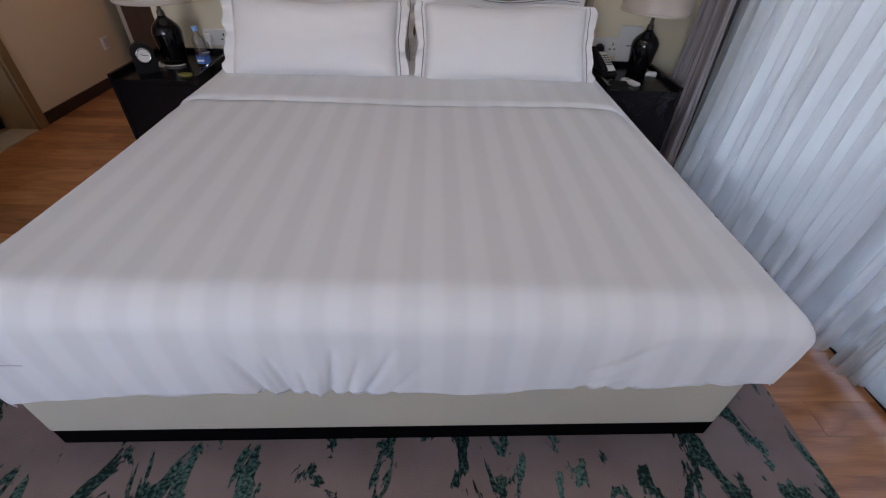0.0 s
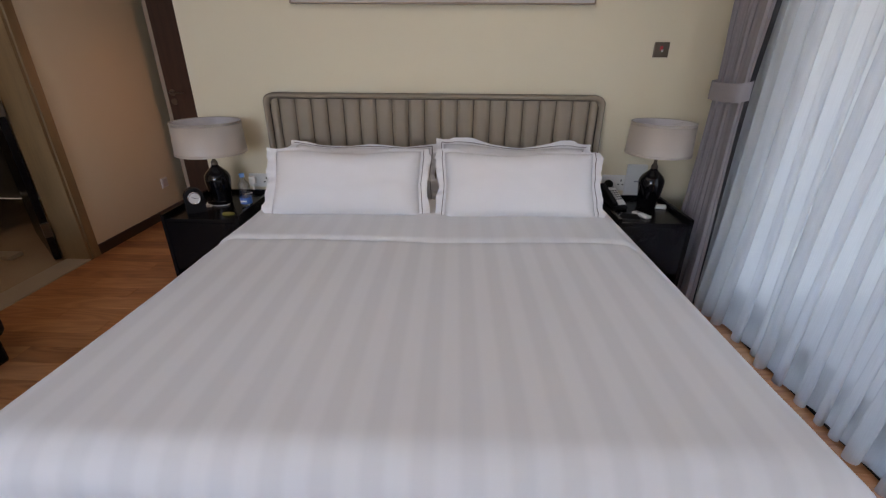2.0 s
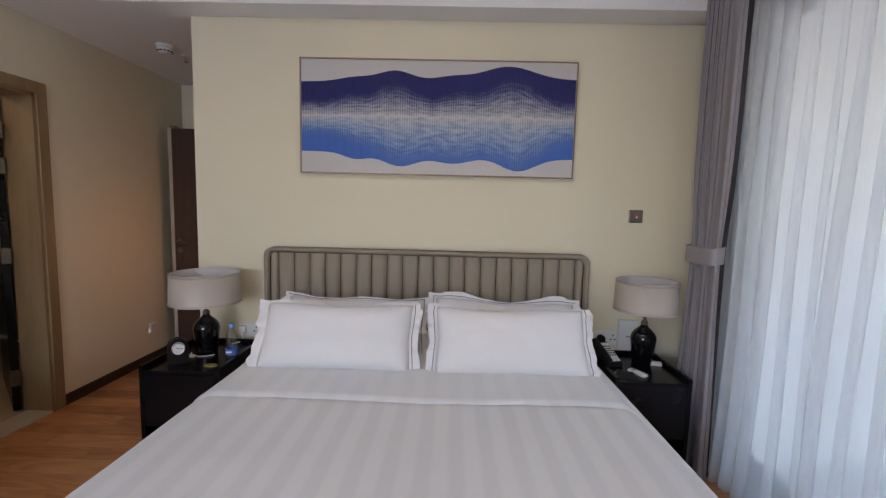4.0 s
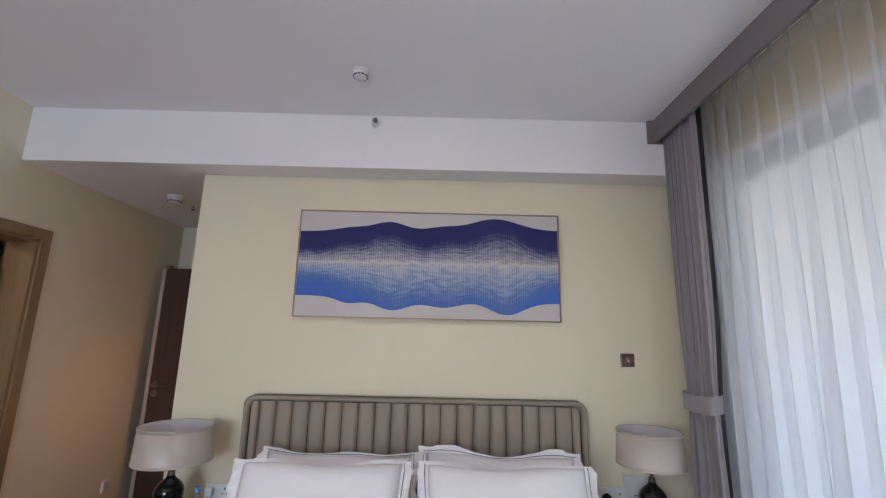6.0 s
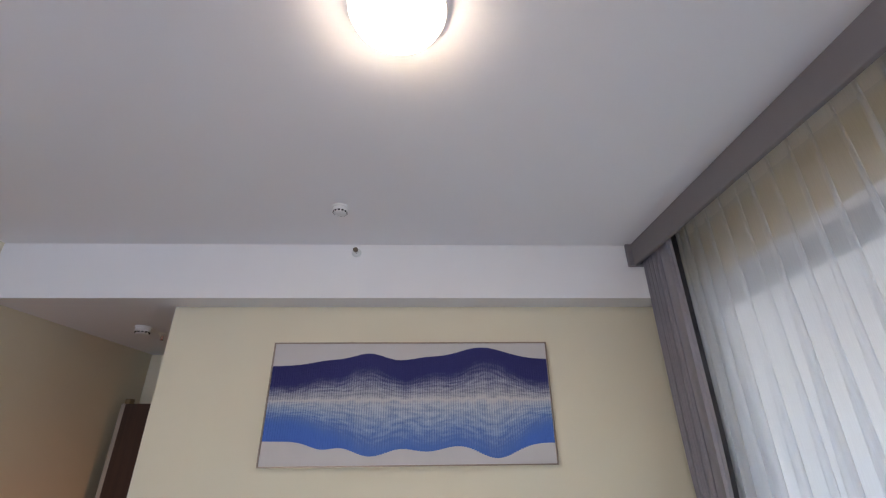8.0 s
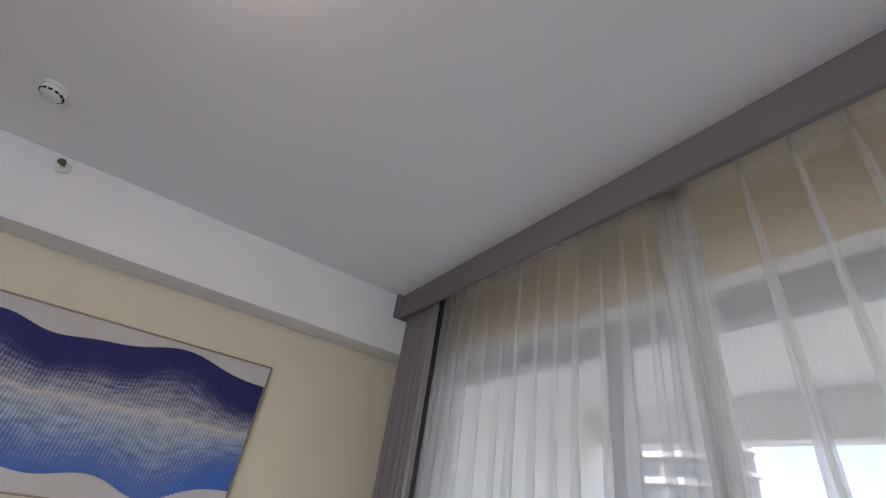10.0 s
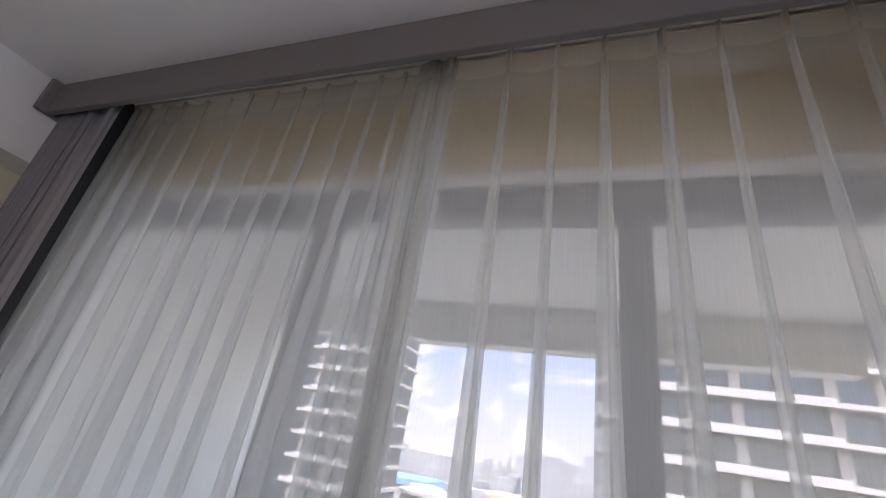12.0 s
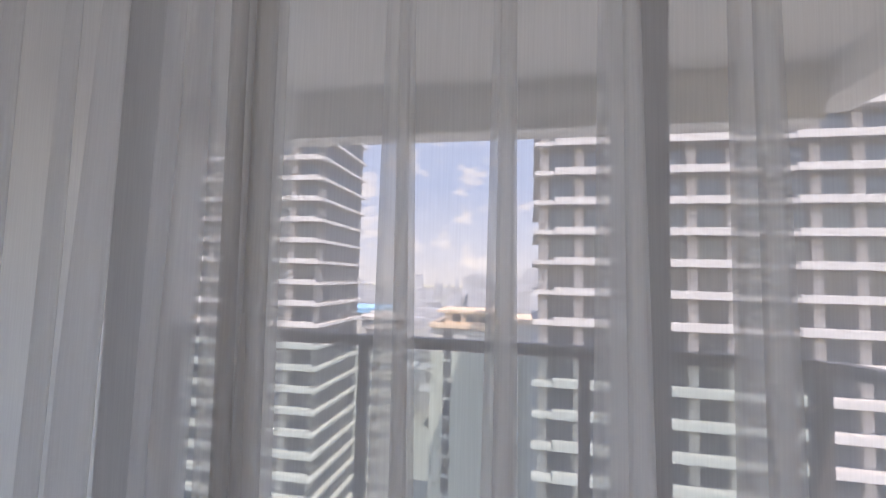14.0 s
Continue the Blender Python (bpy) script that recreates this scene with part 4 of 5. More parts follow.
bm = bedcloth(HXL - 0.36, HXR + 0.36, BY - 0.46, 2.9, HXL, HXR, BY - 0.005, BZ, 0.092, 0.36, fd, 0.0, 520, 190, 1.3)
dv = thing("duvet", (0, 0, 0), "white satin-striped duvet stretched smooth and tucked at the foot", "bedding")
part("cover", bm, M_duvet, dv, smooth=True)
part("seam", bedcloth(HXL - 0.05, HXL + 0.17, 0.936, 0.9395, HXL, HXR, BY - 0.008, BZ, 0.092, 0.36, fd, 0.0, 30, 2, 1.3), M_seamline, dv, "short sewn seam of the cover", smooth=True)
bm = bedcloth(HXL - 0.28, HXR + 0.28, 2.245, 2.80, HXL - 0.004, HXR + 0.004, BY - 0.02, BZ, 0.11, 0.26, lambda a: 0, 0.016, 120, 30, 1.3,
              edge=lambda u, v, x, y, z: (y + 0.01 * math.sin(u * 9) * (1 - v), z - (0.013 if v < 0.02 else 0.0)))
solo("top_sheet", bm, M_sheet, "white sheet folded back over the duvet below the pillows", "bedding", smooth=True)


def pillow(loc, w, h, depth, lean, seed, label, flange=0.055, tilt=0.0, lines="blrt", rise=0.3):
    p = thing("pillow", loc, label, "pillow", "bed pillows")

    def fn(u, v, front):
        sx, sz = 2 * u - 1, 2 * v - 1
        e = max(0.0, (1 - abs(sx) ** 5)) ** 0.55 * max(0.0, (1 - abs(sz) ** 3.4)) ** 0.55
        n = noise.noise(Vector((u * 3, v * 3, seed))) * 0.012 + noise.noise(Vector((u * 9, v * 9, seed + 2))) * 0.004
        sag = 0.010 * math.cos(sx * math.pi / 2 * 1.0) * max(0, sz) + 0.006 * math.sin(sx * 5 + seed) * max(0, sz)
        pinch = 1 - 0.035 * (1 - abs(sx)) * abs(sz) ** 3
        return Vector((sx * w / 2 * (1 - 0.03 * (1 - abs(sz))), (-1 if front else 1) * depth / 2 * e * (1 + 0.0 * n) + n * e, h / 2 + sz * h / 2 * pinch - sag))
    rot = Matrix.Rotation(radians(-lean), 4, "X") @ Matrix.Rotation(radians(tilt), 4, "Y")
    bm = bmesh.new()
    nu, nv = 36, 22
    g = {}
    for f in (1, 0):
        for i in range(nu + 1):
            for j in range(nv + 1):
                rim = i in (0, nu) or j in (0, nv)
                if rim and not f:
                    g[0, i, j] = g[1, i, j]
                else:
                    g[f, i, j] = bm.verts.new(rot @ fn(i / nu, j / nv, f))
        for i in range(nu):
            for j in range(nv):
                q = [g[f, i, j], g[f, i + 1, j], g[f, i + 1, j + 1], g[f, i, j + 1]]
                bm.faces.new(q if f else q[::-1])
    part("cushion", bm, M_cotton, p, smooth=True)
    # flat ruffled flange with a sewn line
    rimpts = [fn(i / nu, 0, 1) for i in range(nu)] + [fn(1, j / nv, 1) for j in range(nv)] + [fn(1 - i / nu, 1, 1) for i in range(nu)] + [fn(0, 1 - j / nv, 1) for j in range(nv)]
    bm = bmesh.new()
    n = len(rimpts)
    rings = []
    cen = Vector((0, 0, h / 2))
    line = []
    for k, q in enumerate(rimpts):
        out = Vector((q.x / (w / 2), 0, (q.z - h / 2) / (h / 2)))
        o2 = Vector((math.copysign(abs(out.x) ** 9, out.x), 0, math.copysign(abs(out.z) ** 9, out.z)))
        if min(abs(o2.x), abs(o2.z)) > 0.3:
            o2 *= 0.74
        o2 = o2 / max(1.0, 0.001 + 0 * o2.length) if o2.length else out
        side = abs(out.x) > 0.97
        o2.z *= rise
        wv = (0.015 if side else 0.007) * math.sin(k * (0.95 if side else 0.5) + seed * 3) + (0.008 if side else 0.003) * math.sin(k * 1.7 + seed)
        ring = []
        for s in (-0.25, 0.0, 0.35, 0.7, 1.0):
            pt = q + o2 * flange * s * (1 + 0.07 * math.sin(k * 0.8 + seed)) + Vector((0, wv * max(0, s), 0))
            ring.append(bm.verts.new(rot @ pt))
        line.append(rot @ (q + o2 * flange * 0.30 + Vector((0, wv * 0.3 - 0.004, 0))))
        rings.append(ring)
    for k in range(n):
        a, b = rings[k], rings[(k + 1) % n]
        for s in range(4):
            bm.faces.new((a[s], b[s], b[s + 1], a[s + 1]))
    part("flange", bm, M_cotton, p, smooth=True)
    runs = {"b": (0, nu), "r": (nu, nu + nv), "t": (nu + nv, 2 * nu + nv), "l": (2 * nu + nv, n)}
    for key_ in lines:
        a, b = runs[key_]
        part("piping", tube([line[k % n] for k in range(a, b + 1)], 0.0017, 5), M_piping, p, "thin grey-brown sewn line")
    return p


pillow((-0.40, 2.86, 0.60), 0.78, 0.318, 0.15, 26, 4.2, "white pillow leaning behind another against the headboard", tilt=0.5, lines="rt", rise=0.55)
pillow((0.46, 2.86, 0.60), 0.80, 0.325, 0.15, 25, 7.7, "white pillow leaning behind another, one corner turned up", tilt=1.6, lines="lt", rise=0.75)
pillow((-0.422, 2.56, 0.610), 0.765, 0.352, 0.19, 32, 1.1, "plump white pillow with a scalloped flange and dark sewn line", lines="r")
pillow((0.468, 2.56, 0.610), 0.765, 0.352, 0.19, 32, 2.6, "plump white pillow with a flat flange and dark sewn line", tilt=-0.6, lines="lr")

rug = solo("rug", box(-1.33, 1.30, -1.3, 2.0, -0.010, 0.010, 0.006, 2), M_rug, "mauve-grey wool rug with dark green brush-stroke pattern", "rug")


# ---- nightstands and lamps ----
def nightstand(loc, w, d, h, label):
    n = thing("nightstand", loc, label, "nightstand", "nightstands")
    part("side_panel", box(-w / 2, -w / 2 + 0.02, 0, d, 0, h, 0.002), M_black, n)
    part("side_panel", box(w / 2 - 0.02, w / 2, 0, d, 0, h, 0.002), M_black, n)
    part("top", box(-w / 2 + 0.02, w / 2 - 0.02, 0.004, d - 0.02, h - 0.045, h - 0.025, 0.002), M_black, n, "glossy recessed black top")
    part("back_panel", box(-w / 2 + 0.02, w / 2 - 0.02, d - 0.02, d, 0.02, h, 0.002), M_black, n)
    part("drawer", box(-w / 2 + 0.022, w / 2 - 0.022, 0.002, 0.02, 0.24, h - 0.047, 0.003), M_black, n)
    part("drawer_box", box(-w / 2 + 0.03, w / 2 - 0.03, 0.02, d - 0.03, 0.24, h - 0.06), M_blackmat, n)
    part("shelf", box(-w / 2 + 0.02, w / 2 - 0.02, 0.004, d - 0.02, 0.05, 0.07, 0.002), M_black, n)
    return n


NZ = 0.545
nightstand((-1.245, 2.655, 0), 0.43, 0.50, 0.57, "black lacquered nightstand with a raised rim, beside the bed")
nightstand((1.225, 2.70, 0), 0.40, 0.45, 0.57, "black lacquered nightstand with a drawer over an open niche")


def table_lamp(loc, r, label, cord, lift=0.0):
    l = thing("table_lamp", loc, label, "lamp", "bedside lamps")
    prof = [(0.050, 0.0), (0.055, 0.005), (0.058, 0.03), (0.065, 0.09), (0.070, 0.135), (0.071, 0.155), (0.067, 0.172), (0.056, 0.190), (0.040, 0.206), (0.027, 0.217), (0.020, 0.226), (0.017, 0.234)]
    part("base", lathe(prof, 48), M_glassblack, l, "black glazed bottle-shaped base", smooth=True)
    part("neck", lathe([(0.017, 0.228), (0.019, 0.234), (0.017, 0.252), (0.010, 0.258), (0.008, 0.30), (0.008, 0.34)], 24), M_bronze, l, "dark bronze collar", smooth=True)
    rb, rt, z0, z1 = r, r * 0.955, 0.304 + lift, 0.478 + lift
    sh = part("shade", lathe([(rb, z0), (rt, z1), (rt - 0.004, z1), (rb - 0.004, z0), (rb, z0)], 64, cap=False), M_shade, l, "champagne satin drum shade", smooth=True)
    part("hem", lathe([(rb + 0.0015, z0), (rb + 0.001, z0 + 0.012), (rb - 0.0055, z0 + 0.012), (rb - 0.0055, z0 - 0.001), (rb + 0.0015, z0 - 0.001)], 64, cap=False), M_shade, sh, smooth=True)
    part("hem", lathe([(rt + 0.0015, z1 + 0.001), (rt + 0.0018, z1 - 0.012), (rt - 0.0055, z1 - 0.012), (rt - 0.0055, z1 + 0.001), (rt + 0.0015, z1 + 0.001)], 64, cap=False), M_shade, sh, smooth=True)
    part("lining", lathe([(rb - 0.006, z0 + 0.004), (rt - 0.006, z1 - 0.002)], 64, cap=False), M_shadein, sh, smooth=True)
    bm = bmesh.new()
    for k in range(3):
        a = 2 * math.pi * k / 3 + 0.4
        tube([(0, 0, z1 - 0.03), (rt * 0.98 * math.cos(a), rt * 0.98 * math.sin(a), z1 - 0.006)], 0.0011, 6, bm)
    part("spider", bm, M_shadein, sh)
    part("bulb", lathe([(0.012, 0.33), (0.016, 0.345), (0.03, 0.38), (0.028, 0.41), (0.012, 0.43)], 20), M_plastic, l, smooth=True)
    if cord:
        c = [((0.078 + 0.008 * math.sin(4 * a)) * math.cos(a), 0.078 * math.sin(a), 0.005) for a in [-2.9 + 0.2 * i for i in range(13)]]
        part("cord", tube(c, 0.0032), M_plastic, l, "white lamp cord coiled round the base", smooth=True)
        part("inline_switch", box(-0.085, -0.025, -0.095, -0.075, 0.0, 0.016, 0.004), M_plastic, l)
    return l


table_lamp((-1.265, 2.95, NZ), 0.190, "table lamp with a black bottle base and champagne drum shade", True)
table_lamp((1.292, 3.0, NZ), 0.176, "table lamp with black bottle base and champagne shade beside the curtain", False, 0.014)

# ---- wall things ----
AX0, AX1, AZ0, AZ1 = -0.781, 0.875, 1.62, 2.30
art = thing("wall_art", ((AX0 + AX1) / 2, YN, (AZ0 + AZ1) / 2), "wide relief picture of blue threads in hill-like waves on pale canvas", "picture")
aw, ah = (AX1 - AX0) / 2, (AZ1 - AZ0) / 2
part("canvas", box(-aw + 0.006, aw - 0.006, -0.032, -0.004, -ah + 0.006, ah - 0.006), M_canvas, art)
for x0, x1, z0, z1 in ((-aw, -aw + 0.007, -ah, ah), (aw - 0.007, aw, -ah, ah), (-aw + 0.007, aw - 0.007, ah - 0.007, ah), (-aw + 0.007, aw - 0.007, -ah, -ah + 0.007)):
    part("frame_strip", box(x0, x1, -0.042, -0.002, z0, z1, 0.001), M_artframe, art)


def gauss(x, c, w):
    return math.exp(-((x - c) / w) ** 2)


def hill(u):
    top = 0.795 + 0.052 * u + 0.035 * gauss(u, 0.20, 0.08) + 0.088 * gauss(u, 0.345, 0.085) + 0.035 * gauss(u, 0.55, 0.08) + 0.118 * gauss(u, 0.755, 0.13)
    low = 0.194 - 0.028 * u - 0.055 * gauss(u, 0.20, 0.06) - 0.108 * gauss(u, 0.365, 0.09) - 0.07 * gauss(u, 0.56, 0.09) - 0.118 * gauss(u, 0.80, 0.09)
    return low, top


def pale_reach(u):
    up = 0.37 + 0.27 * gauss(u, 0.35, 0.10) + 0.28 * gauss(u, 0.78, 0.12) + 0.14 * gauss(u, 0.57, 0.07) + 0.10 * gauss(u, 0.18, 0.06)
    low = 0.42 + 0.38 * gauss(u, 0.37, 0.15) + 0.34 * gauss(u, 0.58, 0.12) + 0.42 * gauss(u, 0.79, 0.14)
    return low, up


bm = bmesh.new()
lay = bm.loops.layers.uv.new("art")
for i in range(RIBS):
    u0, u1 = i / RIBS, (i + 1) / RIBS
    um = (i + 0.5) / RIBS
    lo, hi = hill(um)
    rlo, rup = pale_reach(um)
    n = 20
    cols = []
    for k in range(n + 1):
        v = k / n
        z = -ah + 2 * ah * (lo + (0.505 - lo) * v * 2 if v < 0.5 else 0.505 + (hi - 0.505) * (2 * v - 1))
        d = 2 * v - 1
        w = 0.5 + 0.156 * d / (rup if d > 0 else rlo)
        bulge = 0.0012 + 0.0016 * math.sin(math.pi * v) ** 0.5 * (0.75 + 0.25 * math.sin(i * 2.4))
        row = []
        for u, dy in ((u0, 0.0), ((u0 + um) / 2, bulge * 0.8), (um, bulge), ((u1 + um) / 2, bulge * 0.8), (u1, 0.0)):
            row.append((bm.verts.new((-aw + 0.008 + (2 * aw - 0.016) * u, -0.0325 - dy, z)), (u, w)))
        cols.append(row)
    for a, b in zip(cols, cols[1:]):
        for s in range(4):
            q = (a[s], a[s + 1], b[s + 1], b[s])
            f = bm.faces.new([x[0] for x in q])
            for lp, x in zip(f.loops, q):
                lp[lay].uv = x[1]
tagged(part("threads", bm, M_thread, art, "blue threads, navy above and bright blue below"), kind="stuff")


def plate(name, loc, w, h, label, category, material, kinds, facing=0):
    p = thing(name, loc, label, category)
    p.rotation_euler.z = radians(facing)
    part("plate", box(-w / 2, w / 2, -0.010, 0, -h / 2, h / 2, 0.003), material, p)
    for k, (dx, dz, pw, ph, mtl, nm) in enumerate(kinds):
        part(nm, box(dx - pw / 2, dx + pw / 2, -0.0125, -0.009, dz - ph / 2, dz + ph / 2, 0.0008), mtl, p)
    return p


pins = [(0, 0.016, 0.006, 0.013, M_blackmat, "socket_hole"), (-0.013, -0.010, 0.012, 0.006, M_blackmat, "socket_hole"), (0.013, -0.010, 0.012, 0.006, M_blackmat, "socket_hole")]
two = lambda d: [(x + d, z, w, h, m_, n_) for x, z, w, h, m_, n_ in pins]
plate("wall_socket", (-1.118, YN, 0.62), 0.155, 0.086, "white double wall socket above the nightstand", "socket", M_plastic, two(0.036) + [(0.066, 0.028, 0.010, 0.016, M_grey, "rocker")])
plug = thing("plug", (-1.165, YN - 0.0125, 0.625), "white plug with cord in the wall socket", "plug")
part("body", box(-0.022, 0.022, -0.03, 0.0, -0.024, 0.024, 0.006), M_plastic, plug, smooth=True)
part("cord", tube([(0.0, -0.025, -0.02), (0.012, -0.04, -0.055), (0.0, -0.05, -0.072), (-0.03, -0.09, -0.073)], 0.004), M_plastic, plug, smooth=True)
plate("wall_socket", (1.147, YN, 0.635), 0.155, 0.10, "white double wall socket behind the telephone", "socket", M_plastic, two(0.042))
plug2 = thing("plug", (1.11, YN - 0.0125, 0.63), "black round plug in the wall socket", "plug")
part("body", lathe([(0.026, 0.0), (0.026, 0.02), (0.018, 0.036), (0.008, 0.04)], 24), M_blackmat, plug2, smooth=True).matrix_local = pose(0, 0, 0, 90)
plate("service_switch", (1.282, YN, 1.402), 0.083, 0.078, "dark bronze room-service switch with red and white marks", "switch", M_bronze,
      [(-0.002, 0.008, 0.016, 0.022, M_red, "indicator"), (0.004, -0.004, 0.010, 0.014, M_plastic, "indicator")])
plate("wall_socket", (XL, 4.215, 0.30), 0.086, 0.086, "single cream wall plate low in the hall", "socket", M_plastic, [(0, 0, 0.06, 0.06, M_shadein, "insert")], 90)
card = thing("router_panel", (1.275, YN - 0.004, 0.65), "slim white information panel leaning on the wall", "panel")
part("panel", box(-0.062, 0.062, -0.022, 0, -0.105, 0.105, 0.006), M_plastic, card)
part("mark", box(-0.012, 0.02, -0.0235, -0.021, -0.004, 0.004), M_grey, card)


# ---- ceiling things ----
def smoke_detector(loc, label, size=0.84):
    s = thing("smoke_detector", loc, label, "smoke detector", "smoke detectors")
    s.scale = (size, size, size)
    part("base_ring", lathe([(0.052, 0.0), (0.052, -0.012), (0.047, -0.014)], 40), M_plastic, s, smooth=False)
    part("body", lathe([(0.046, -0.010), (0.046, -0.030), (0.040, -0.046), (0.020, -0.052), (0.004, -0.053)], 40), M_plastic, s, smooth=True)
    sm = None
    for k in range(12):
        a = 2 * math.pi * k / 12
        if sm is None:
            ob = part("vent_slot", box(-0.007, 0.007, -0.003, 0.003, -0.004, 0.004), M_blackmat, s)
            sm = ob.data
        else:
            ob = new("vent_slot", sm)
            ob.parent = s
        ob.matrix_local = pose(0.0425 * math.cos(a), 0.0425 * math.sin(a), -0.040, 0, 0, math.degrees(a) + 90)
    return s


smoke_detector((-0.325, 2.55, ZC), "round white smoke detector on the ceiling")
smoke_detector((-1.945, 3.70, 2.537), "round white smoke detector on the hall ceiling", 1.08)


def sprinkler(loc, rx, label):
    s = thing("sprinkler", loc, label, "sprinkler", "sprinklers")
    s.rotation_euler.x = radians(rx)
    part("escutcheon", lathe([(0.030, 0.0), (0.028, -0.006), (0.012, -0.010)], 32), M_plastic, s, smooth=True)
    part("body", lathe([(0.010, -0.006), (0.010, -0.025), (0.006, -0.028)], 16), M_chrome, s, smooth=True)
    for k in (-1, 1):
        part("arm", tube([(0.009 * k, 0, -0.022), (0.013 * k, 0, -0.036), (0.004 * k, 0, -0.048)], 0.0025, 6), M_bronze, s)
    part("bulb", lathe([(0.003, -0.027), (0.003, -0.046)], 8), M_red, s)
    part("deflector", lathe([(0.016, -0.049), (0.016, -0.051)], 20), M_bronze, s)
    return s


sprinkler((-0.307, 3.02, 2.836), -90, "small sidewall sprinkler head on the beam")
sprinkler((-1.919, 3.905, 2.537), 0, "small pendent sprinkler head on the hall ceiling")
cl = thing("ceiling_lamp", (0.06, 1.378, ZC), "round opal ceiling lamp, switched on", "lamp")
cl.scale = (1.09, 1.09, 1.0)
part("rim", lathe([(0.132, 0.0), (0.132, -0.026), (0.128, -0.026), (0.128, 0.0), (0.132, 0.0)], 56, cap=False), M_plastic, cl, smooth=False)
part("diffuser", lathe([(0.122, -0.006), (0.126, -0.024), (0.122, -0.046), (0.100, -0.064), (0.062, -0.074), (0.020, -0.078)], 56), M_lamp, cl, "glowing opal glass dome", smooth=True)

# ---- things on the nightstands ----
clock = thing("alarm_clock", (-1.325, 2.775, NZ), "black arched desk clock with a round silver dial", "clock")
clock.rotation_euler = (0, 0, radians(38))
clock.scale = (0.80, 0.80, 0.88)
bm = bmesh.new()
prof = [(-0.062, 0.0), (-0.062, 0.10)] + [(-0.062 * math.cos(a), 0.10 + 0.062 * math.sin(a)) for a in [math.pi * k / 14 for k in range(1, 14)]] + [(0.062, 0.10), (0.062, 0.0)]
f = bm.faces.new([bm.verts.new((x, -0.022, z)) for x, z in prof])
r_ = bmesh.ops.extrude_face_region(bm, geom=[f])
bmesh.ops.translate(bm, vec=(0, 0.05, 0), verts=[v for v in r_["geom"] if isinstance(v, bmesh.types.BMVert)])
part("case", bm, M_blackmat, clock)
face = part("bezel", lathe([(0.041, 0.0), (0.041, 0.008), (0.034, 0.010), (0.034, 0.004)], 40, cap=False), M_chrome, clock, "polished round bezel", smooth=True)
face.matrix_local = pose(0, -0.022, 0.098, 90)
part("dial", lathe([(0.034, 0.0), (0.034, 0.0035)], 40), M_dial, face)
for ang, ln in ((60, 0.018), (-95, 0.026)):
    hnd = part("clock_hand", box(-0.0012, 0.0012, 0, ln, 0.004, 0.005), M_blackmat, face)
    hnd.rotation_euler.z = radians(ang)
bt = thing("water_bottle", (-1.072, 2.86, NZ), "small clear water bottle with blue cap and label", "bottle")
part("shell", lathe([(0.029, 0.0), (0.032, 0.006), (0.032, 0.10), (0.030, 0.115), (0.032, 0.125), (0.030, 0.145), (0.016, 0.168), (0.012, 0.175), (0.012, 0.19)], 32), M_pet, bt, smooth=True)
part("label", lathe([(0.0326, 0.032), (0.0326, 0.068)], 32, cap=False), M_blue, bt, "blue paper label", smooth=True)
part("mark", box(-0.018, 0.016, -0.0332, -0.0305, 0.045, 0.054), M_plastic, bt)
part("cap", lathe([(0.0145, 0.185), (0.0145, 0.203), (0.0135, 0.205)], 24), M_bluecap, bt)
solo("card", lathe([(0.001, 0.0), (0.034, 0.0), (0.036, 0.004), (0.034, 0.008)], 28), M_olive, "small olive-green sachet lying on the nightstand", "sachet", (-1.13, 2.745, NZ)).scale = (1, 0.6, 1)

ph = thing("telephone", (1.085, 3.0, NZ), "black desk telephone with a white keypad face", "telephone")
ph.rotation_euler.z = radians(14)
bm = bmesh.new()
vs = [bm.verts.new(p) for p in ((-0.05, -0.09, 0), (0.05, -0.09, 0), (0.05, 0.08, 0), (-0.05, 0.08, 0), (-0.05, -0.09, 0.02), (0.05, -0.09, 0.02), (0.05, 0.08, 0.10), (-0.05, 0.08, 0.10))]
for q in ((3, 2, 1, 0), (4, 5, 6, 7), (0, 1, 5, 4), (1, 2, 6, 5), (2, 3, 7, 6), (3, 0, 4, 7)):
    bm.faces.new([vs[i] for i in q])
bmesh.ops.bevel(bm, geom=bm.edges[:], offset=0.006, segments=2, affect="EDGES")
part("body", bm, M_blackmat, ph)
tl = math.degrees(math.atan2(0.08, 0.17))
key = part("keypad", box(-0.024, 0.03, -0.075, 0.075, 0.0, 0.004, 0.001), M_plastic, ph, "pale keypad panel")
key.matrix_local = pose(0.012, -0.005, 0.061, tl)
km = None
for i in range(3):
    for j in range(5):
        if km is None:
            ob = part("key", box(-0.005, 0.005, -0.004, 0.004, 0, 0.003), M_blackmat, key)
            km = ob.data
        else:
            ob = new("key", km)
            ob.parent = key
        ob.location = (-0.013 + 0.016 * i, -0.03 + 0.018 * j, 0.004)
hs = part("handset", box(-0.055, -0.020, -0.095, 0.095, 0.0, 0.028, 0.010, 3), M_blackmat, ph, "black handset on its cradle", smooth=True)
hs.matrix_local = pose(0.0, -0.002, 0.062, tl)
pad = thing("note_pad", (1.10, 2.79, NZ), "black leather note folder with a steel pen", "folder")
pad.rotation_euler.z = radians(-8)
part("cover", box(-0.065, 0.065, -0.045, 0.045, 0, 0.012, 0.003), M_blackmat, pad)
part("edge_trim", box(-0.06, 0.064, -0.047, -0.0445, 0.003, 0.008), M_chrome, pad)
part("pen", tube([(-0.055, -0.03, 0.016), (-0.02, 0.035, 0.016)], 0.004), M_chrome, pad, smooth=True)
rem = thing("remote_control", (1.192, 2.82, NZ), "slim white air-conditioner remote control", "remote control")
rem.rotation_euler.z = radians(24)
